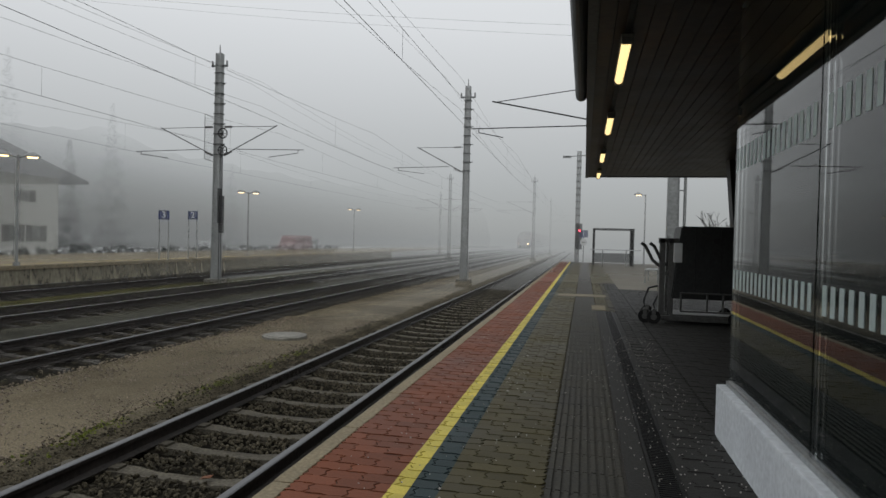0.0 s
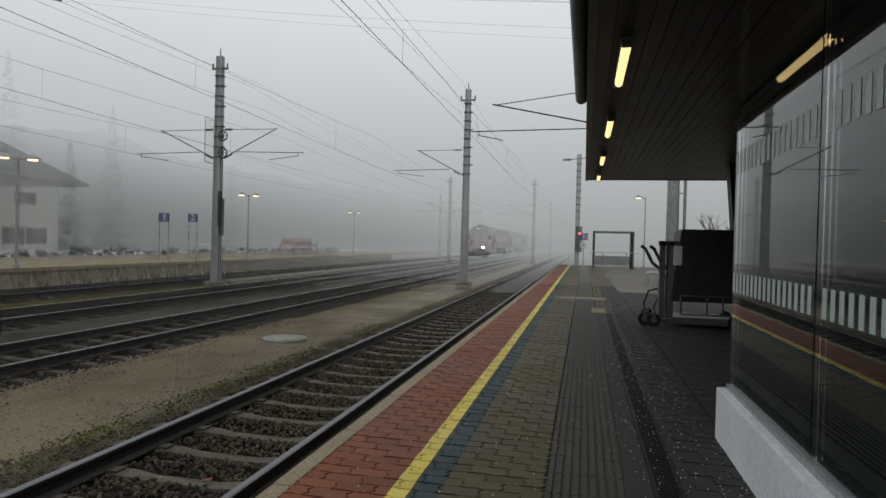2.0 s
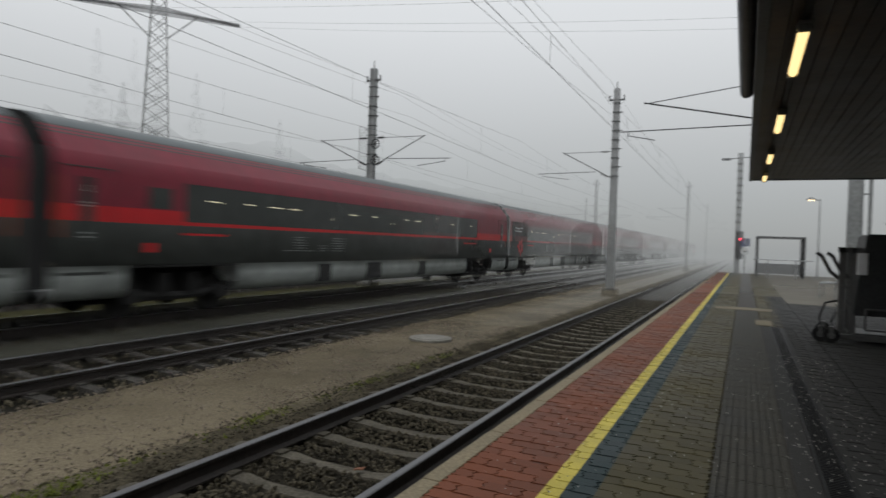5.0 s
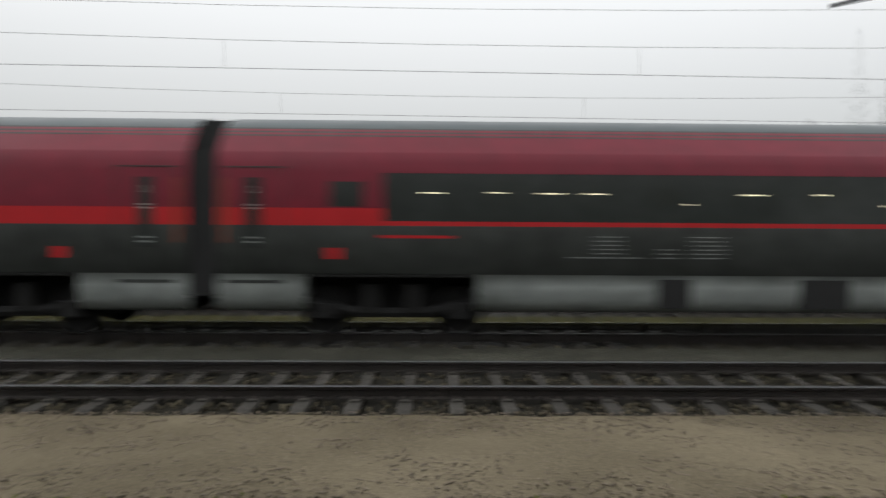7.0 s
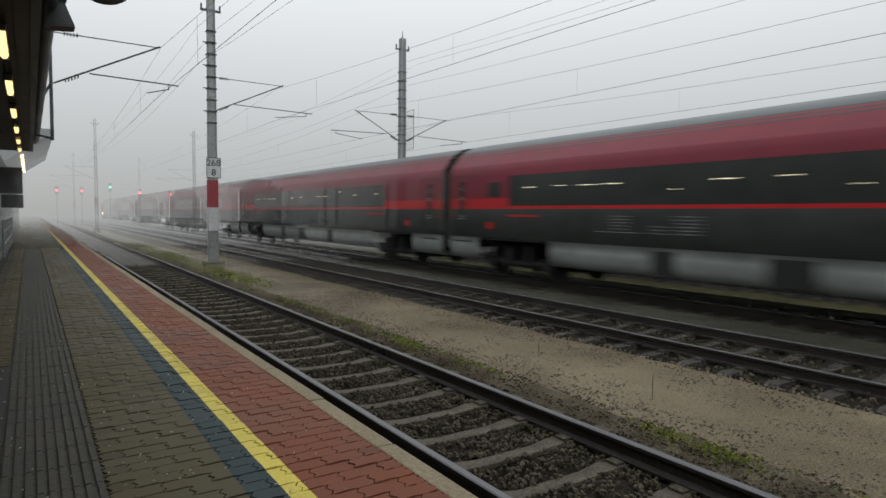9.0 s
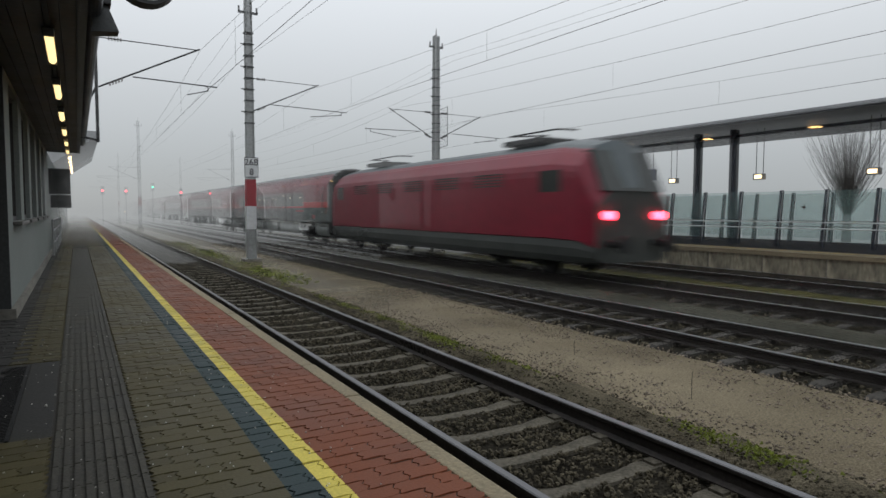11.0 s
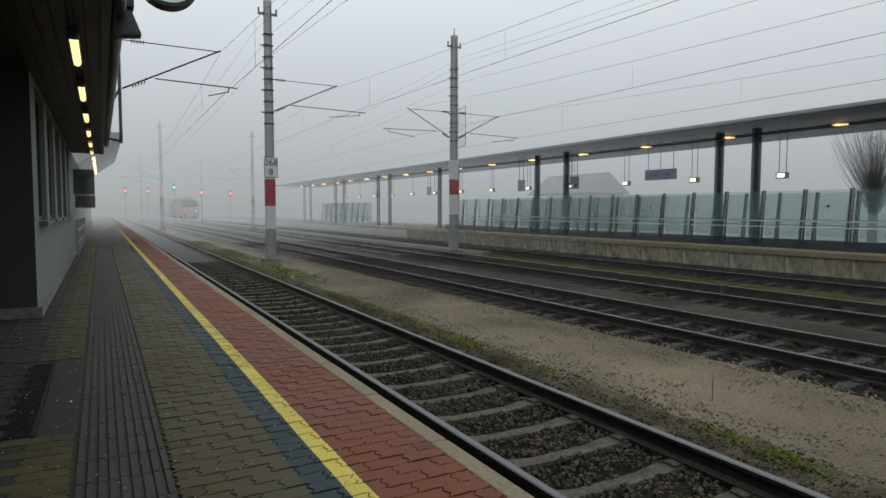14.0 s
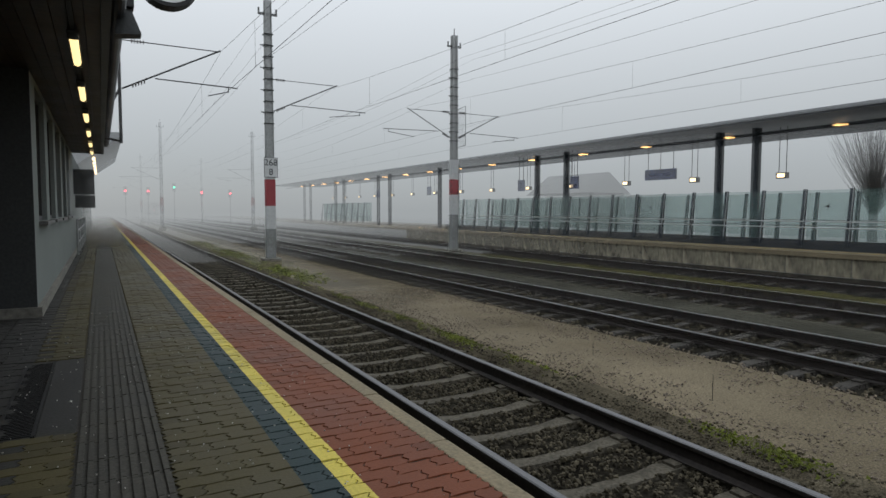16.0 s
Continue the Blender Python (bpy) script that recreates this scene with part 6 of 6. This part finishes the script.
def coach_fittings(body, y0, doors=(0.65, COACH - 1.25), win=(2.95, 19.8), small=((2.0, 2.6),), bogies=(3.1, 20.3), sides=(-1, 1)):
    """Window bands, doors and under-floor parts, the same on every coach; y runs backwards from the coach's front."""
    for s in sides:
        bm = bmesh.new()
        panel(bm, s * 1.425, s * 1.434, y0 + win[0], y0 + win[1], 2.10, 2.96)
        part("window_band", bm, TRAIN_GLASS, body, "long dark tinted window band")
        bm = bmesh.new()
        rnd = random.Random(8)
        yc = y0 + win[0] + 0.7
        while yc < y0 + win[1] - 0.8:
            ln, zz = rnd.choice(((0.42, 2.60), (0.36, 2.60), (0.14, 2.78), (0.24, 2.61), (0.10, 2.42)))
            panel(bm, s * 1.435, s * 1.437, yc, yc + ln, zz, zz + 0.018)
            yc += rnd.uniform(0.7, 2.1)
        part("cabin_light", bm, CEIL_LIGHT, body, "thin lines of cabin light behind the glass")
        for a, b in small:
            bm = bmesh.new()
            panel(bm, s * 1.439, s * 1.451, y0 + a, y0 + b, 2.36, 2.80)
            part("small_window", bm, TRAIN_GLASS, body)
        for d in doors:
            bm = bmesh.new()
            for a, b, z0, z1 in ((d - 0.52, d + 0.55, 3.04, 3.06), (d - 0.52, d - 0.505, 1.2, 3.04), (d + 0.535, d + 0.55, 1.2, 3.04)):
                panel(bm, s * 1.425, s * 1.4475, y0 + a, y0 + b, z0, z1)
            part("door", bm, TRAIN_BLACK, body, "door outline with a tall window")
            bm = bmesh.new()
            panel(bm, s * 1.438, s * 1.452, y0 + d - 0.15, y0 + d + 0.13, 1.62, 2.86)
            part("door_window", bm, TRAIN_GLASS, body)
            bm = bmesh.new()
            for k, zz in enumerate((2.36, 2.30, 1.78, 1.70)):
                panel(bm, s * 1.4525, s * 1.4535, y0 + d - 0.10, y0 + d + 0.08, zz, zz + 0.03)
            part("door_notice", bm, TRAIN_SKIRT, body, "pale notices as plain bars")
            writing("class_number", "2", 0.17, TRAIN_SKIRT, body, Matrix.Translation((s * 1.4535, y0 + d, 2.64)) @ pose(0, 0, 0, 90, 0, 90 * s), "pale class number")
            bm = bmesh.new()
            e = d - 0.58 if d < COACH / 2 else d + 0.5
            panel(bm, s * 1.436, s * 1.449, y0 + e + 0.02, y0 + e + 0.09, 1.7, 2.85)
            part("door_edge", bm, TRAIN_ORANGE, body, "orange door edge")
            bm = bmesh.new()
            panel(bm, s * 1.40, s * 1.425, y0 + d - 0.5, y0 + d + 0.5, 0.98, 1.04)
            part("step", bm, TRAIN_BLACK, body)
        for b in bogies:
            bm = bmesh.new()
            box(bm, s * 0.02, s * 1.40, y0 + b - 1.55, y0 + b + 1.55, 1.10, 1.19)
            # added dark block fills the see-through gap, standing in for shade underneath
            box(bm, s * 0.02, s * 0.62, y0 + b - 1.6, y0 + b + 1.6, 0.28, 1.13)
            part("underfloor_filler", bm, BOGIE, body)
        for a, ln in ((7.9, 0.6), (10.5, 0.9), (14.2, 0.5)):
            bm = bmesh.new()
            panel(bm, s * 1.33, s * 1.428, y0 + a, y0 + a + ln, 0.56, 1.08)
            part("vent", bm, GANGWAY, body)
        # plain slots, also in place of the logo on the side
        bm = bmesh.new()
        for a, ln, n in ((6.75, 0.5, 6), (8.5, 0.6, 6), (6.3, 1.3, 1), (7.9, 0.35, 3)):
            for j in range(n):
                panel(bm, s * 1.437, s * 1.442, y0 + a, y0 + a + ln, 1.46 + j * 0.075, 1.474 + j * 0.075)
        part("grille", bm, TRAIN_SKIRT, body, "pale grille slots and logo as plain bars")
        for ya, yb, za, zb in ((1.95, 2.2, 1.42, 1.62), (21.4, 21.65, 1.42, 1.62), (2.9, 4.2, 1.80, 1.85), (18.3, 19.7, 1.80, 1.86)):
            bm = bmesh.new()
            panel(bm, s * 1.438, s * 1.443, y0 + ya, y0 + yb, za, zb)
            part("red_mark", bm, TRAIN_BRIGHT, body)
    for b in bogies:
        bogie(body, y0 + b)
    bm = bmesh.new()
    box(bm, -1.36, 1.36, y0 + COACH - 0.53, y0 + COACH + 0.03, 0.75, 3.35)
    box(bm, -1.1, 1.1, y0 + COACH - 0.53, y0 + COACH + 0.03, 3.352, 3.68)
    box(bm, -0.92, 0.92, y0 + COACH - 0.53, y0 + COACH + 0.03, 3.682, 3.86)
    box(bm, -0.66, 0.66, y0 + COACH - 0.53, y0 + COACH + 0.03, 3.862, 4.0)
    part("gangway", bm, GANGWAY, body, "black rubber gangway")


def coach_mural(coach):
    """Dark painted field at the end of one coach, with a red flower and pale script as plain bars."""
    for s in (-1, 1):
        bm = bmesh.new()
        panel(bm, s * 1.436, s * 1.4545, 0.3, 2.9, 1.22, 3.10)
        field = part("mural", bm, TRAIN_BLACK, coach, "dark painted field with a red flower")
        bm = bmesh.new()
        for k in range(7):
            a = 2 * math.pi * k / 7 + 0.3
            ln = 0.62 if k % 2 else 0.48
            c, tip = Vector((0, 1.75, 1.72)), Vector((0, math.cos(a), math.sin(a) * 0.85))
            side = Vector((0, -math.sin(a), math.cos(a))) * 0.13
            bm.faces.new([bm.verts.new(q + Vector((s * 1.4565, 0, 0))) for q in (c + tip * 0.08, c + tip * ln * 0.6 + side, c + tip * ln, c + tip * ln * 0.6 - side)])
        part("flower", bm, TRAIN_BRIGHT, field)
        bm = bmesh.new()
        for a, b, z in ((0.75, 1.05, 2.74), (1.1, 1.6, 2.70), (1.65, 2.05, 2.74), (0.8, 1.9, 2.56)):
            panel(bm, s * 1.4545, s * 1.4565, a, b, z, z + 0.06)
        part("script_bar", bm, WHITE, field, "pale script as plain bars")


def build_train():
    train = tagged(empty("express_train"), "red and black express train with lit headlights running through fog", "train")
    train.matrix_basis = pose(TRACKS[2], 130.6, RAIL_Z)
    # leading control car with a sloping nose
    bm = bmesh.new()
    secs = [(0.0, 0.84, 1.80, 0.55), (0.30, 0.93, 2.30, 0.45), (0.8, 0.97, 2.92, 0.42), (1.4, 0.99, 3.50, 0.42), (2.1, 1.0, 3.88, 0.42), (3.0, 1.0, 4.08, 0.46), (5.1, 1.0, 4.12, 0.46), (8.0, 1.0, 4.12, 0.46), (18.75, 1.0, 4.12, 0.46), (19.8, 1.0, 4.12, 0.46), (21.85, 1.0, 4.12, 0.46), (COACH - 0.5, 1.0, 4.12, 0.46)]

    def pick(si, band, i):
        if si in (1, 2) and i > 11:
            return None
        if si < 5:
            return 1 if i < (7, 6, 5, 4, 4)[si] or (si in (1, 2) and i > 9) or (si == 3 and i > 10) or (si == 4 and i > 15) else 3
        if si in (5, 8, 9) and i < 4:
            return None
        if si == 5 and i < 8:
            return 3
        if i in (7, 8) and si in (7, 8):
            return None
        return 2 if i == 7 else band
    shell(bm, secs, pick, 1)
    head = part("control_car", bm, MATS, train, "control car with a sloping ruby red nose", smooth=True)
    coach_fittings(head, 0.0, (5.2, COACH - 1.25), (8.0, 19.8), ((3.9, 4.4),), (3.3, 20.3))
    bm = bmesh.new()
    shell(bm, secs, lambda si, band, i: 0 if si in (1, 2) and i > 11 else None, 0, False)
    wiper = bmesh.new()
    rod(wiper, (0.1, 0.36, 2.12), (0.75, 1.05, 2.98), 0.018, 0.018, 5)
    part("wiper", wiper, BLACK, head)
    part("windscreen", bm, TRAIN_GLASS, head, "black sloping windscreen")
    for s in (-1, 1):
        bm = bmesh.new()
        v = [bm.verts.new(p) for p in ((s * 1.452, 1.75, 2.30), (s * 1.452, 3.5, 2.34), (s * 1.452, 3.4, 2.92), (s * 1.44, 2.35, 2.92), (s * 1.30, 1.7, 2.35), (s * 1.30, 3.3, 2.35), (s * 1.30, 3.0, 2.95), (s * 1.30, 2.1, 2.85))]
        for q in ((0, 1, 2, 3), (7, 6, 5, 4), (0, 4, 5, 1), (1, 5, 6, 2), (2, 6, 7, 3), (3, 7, 4, 0)):
            bm.faces.new([v[i] for i in q])
        part("cab_window", bm, TRAIN_GLASS, head)
        bm = bmesh.new()
        pts = [(s * 1.447, 7.9, 2.03, 0.29), (s * 1.447, 6.6, 2.0, 0.30), (s * 1.447, 5.6, 1.84, 0.40), (s * 1.447, 4.7, 1.5, 0.58), (s * 1.447, 3.9, 1.12, 0.70), (s * 1.447, 3.1, 0.86, 0.52), (s * 1.447, 2.5, 0.80, 0.22)]
        for a, b in zip(pts, pts[1:]):
            vs = [bm.verts.new((a[0], a[1], a[2])), bm.verts.new((b[0], b[1], b[2])), bm.verts.new((b[0], b[1], b[2] + b[3])), bm.verts.new((a[0], a[1], a[2] + a[3]))]
            ws = [bm.verts.new((q.co.x - s * 0.03, q.co.y, q.co.z)) for q in vs]
            bm.faces.new(vs)
            for i in range(4):
                bm.faces.new((vs[i], vs[(i + 1) % 4], ws[(i + 1) % 4], ws[i]))
        part("swoosh", bm, TRAIN_BRIGHT, head, "bright red swoosh")
        bm = bmesh.new()
        rod(bm, (s * 0.98, 0.10, 1.36), (s * 0.98, -0.03, 1.36), 0.12, 0.12, 14)
        part("headlight", bm, HEADLIGHT if s == 1 else LAMP_DIM, head, "lit round headlight")
        bm = bmesh.new()
        rod(bm, (s * 0.85, 0.15, 1.0), (s * 0.85, -0.42, 1.0), 0.09, 0.09, 10)
        rod(bm, (s * 0.85, -0.42, 1.0), (s * 0.85, -0.48, 1.0), 0.24, 0.24, 16)
        part("buffer", bm, BLACK, head)
    bm = bmesh.new()
    rod(bm, (0, 1.75, 3.66), (0, 1.52, 3.66), 0.055, 0.055, 12)
    part("top_light", bm, TOP_LIGHT, head, "lit top headlight")
    bm = bmesh.new()
    bevel_box(bm, -1.15, 1.15, -0.12, 0.6, 0.25, 0.75, 0.08)
    bevel_box(bm, -1.35, 1.35, 0.2, 1.4, 0.3, 0.9, 0.08)
    part("snow_plough", bm, BLACK, head)
    bm = bmesh.new()
    bevel_box(bm, -0.3, 0.3, 3.2, 4.2, 3.98, 4.22, 0.06)
    rod(bm, (0, 3.4, 4.2), (0, 3.4, 4.4), 0.04)
    part("roof_aerial", bm, BLACK, head)
    # six coaches behind it
    first = None
    for k in range(1, 7):
        if first is None:
            bm = bmesh.new()
            shell(bm, [(yy, 1.0, 4.12, 0.46) for yy in (0.0, 1.55, 2.95, 4.65, 18.75, 19.8, 21.85, COACH - 0.5)], coach_paint, 0)
            first = part("coach", bm, MATS, train, "ruby red and black passenger coach", smooth=True)
            coach_fittings(first, 0.0)
            first.matrix_basis = pose(0, COACH, 0)
        else:
            copy = copy_thing(first, pose(0, COACH * k, 0))
            if k == 2:
                coach_mural(copy)
    # locomotive at the rear
    y0 = COACH * 7
    bm = bmesh.new()
    sec = [(0.0, 0.93, 3.3, 0.5), (0.45, 1.0, 3.85, 0.42), (1.6, 1.0, 3.95, 0.42), (17.4, 1.0, 3.95, 0.42), (18.6, 0.99, 3.8, 0.42), (19.2, 0.93, 2.5, 0.5)]

    def pick2(si, band, i):
        return 1 if i < 4 else 3 if i < 18 else 4
    shell(bm, sec, pick2)
    loco = part("locomotive", bm, MATS, train, "red electric locomotive pushing at the rear")
    loco.matrix_basis = pose(0, y0, 0)
    bm = bmesh.new()
    v = [bm.verts.new(p) for p in ((-1.1, 19.24, 2.4), (1.1, 19.24, 2.4), (1.05, 18.72, 3.5), (-1.05, 18.72, 3.5), (-1.1, 18.9, 2.4), (1.1, 18.9, 2.4), (1.05, 18.4, 3.5), (-1.05, 18.4, 3.5))]
    for q in ((0, 1, 2, 3), (7, 6, 5, 4), (0, 4, 5, 1), (1, 5, 6, 2), (2, 6, 7, 3), (3, 7, 4, 0)):
        bm.faces.new([v[i] for i in q])
    part("windscreen", bm, TRAIN_GLASS, loco)
    for s in (-1, 1):
        bm = bmesh.new()
        rod(bm, (s * 0.95, 19.15, 1.75), (s * 0.95, 19.32, 1.75), 0.11, 0.11, 12)
        part("tail_light", bm, RED_LIGHT, loco, "lit red tail light")
        bm = bmesh.new()
        rod(bm, (s * 0.85, 19.1, 1.0), (s * 0.85, 19.7, 1.0), 0.1, 0.1, 10)
        rod(bm, (s * 0.85, 19.7, 1.0), (s * 0.85, 19.76, 1.0), 0.24, 0.24, 16)
        part("buffer", bm, BLACK, loco)
        bm = bmesh.new()
        box(bm, s * 1.438, s * 1.449, 1.0, 1.8, 2.4, 3.0)
        box(bm, s * 1.438, s * 1.449, 17.0, 17.9, 2.4, 3.0)
        part("cab_window", bm, TRAIN_GLASS, loco)
        bm = bmesh.new()
        for k in range(5):
            for j in range(5):
                box(bm, s * 1.438, s * 1.447, 3.2 + k * 2.6, 4.8 + k * 2.6, 2.62 + j * 0.09, 2.66 + j * 0.09)
        part("side_grille", bm, TRAIN_BLACK, loco)
    for b in (3.6, 15.6):
        bogie(loco, b)
    for yy in (4.0, 15.2):
        bm = bmesh.new()
        bevel_box(bm, -0.7, 0.7, yy - 1.0, yy + 1.0, 3.95, 4.12, 0.04)
        chain(bm, [(0.5, yy + 1.0, 4.15), (0.5, yy - 0.9, 4.3), (0.0, yy + 0.9, 4.4), (-0.8, yy + 0.9, 4.42)], 0.03)
        part("pantograph", bm, GALV_DARK, loco, "folded roof pantograph")
    return train


train = build_train()
pavers(plat)


def motions():
    rows = [(0.0, 133.0), (2.0, 73.5), (4.0, 13.6), (5.0, -17.3), (7.6, -94.9), (8.2, -113.55), (8.8, -132.1), (10.2, -175.5), (12.5, -250.0), (14.0, -298.6), (16.0, -363.4)]
    walk(train, [(t, pose(TRACKS[2], y, RAIL_Z)) for t, y in rows])


motions()
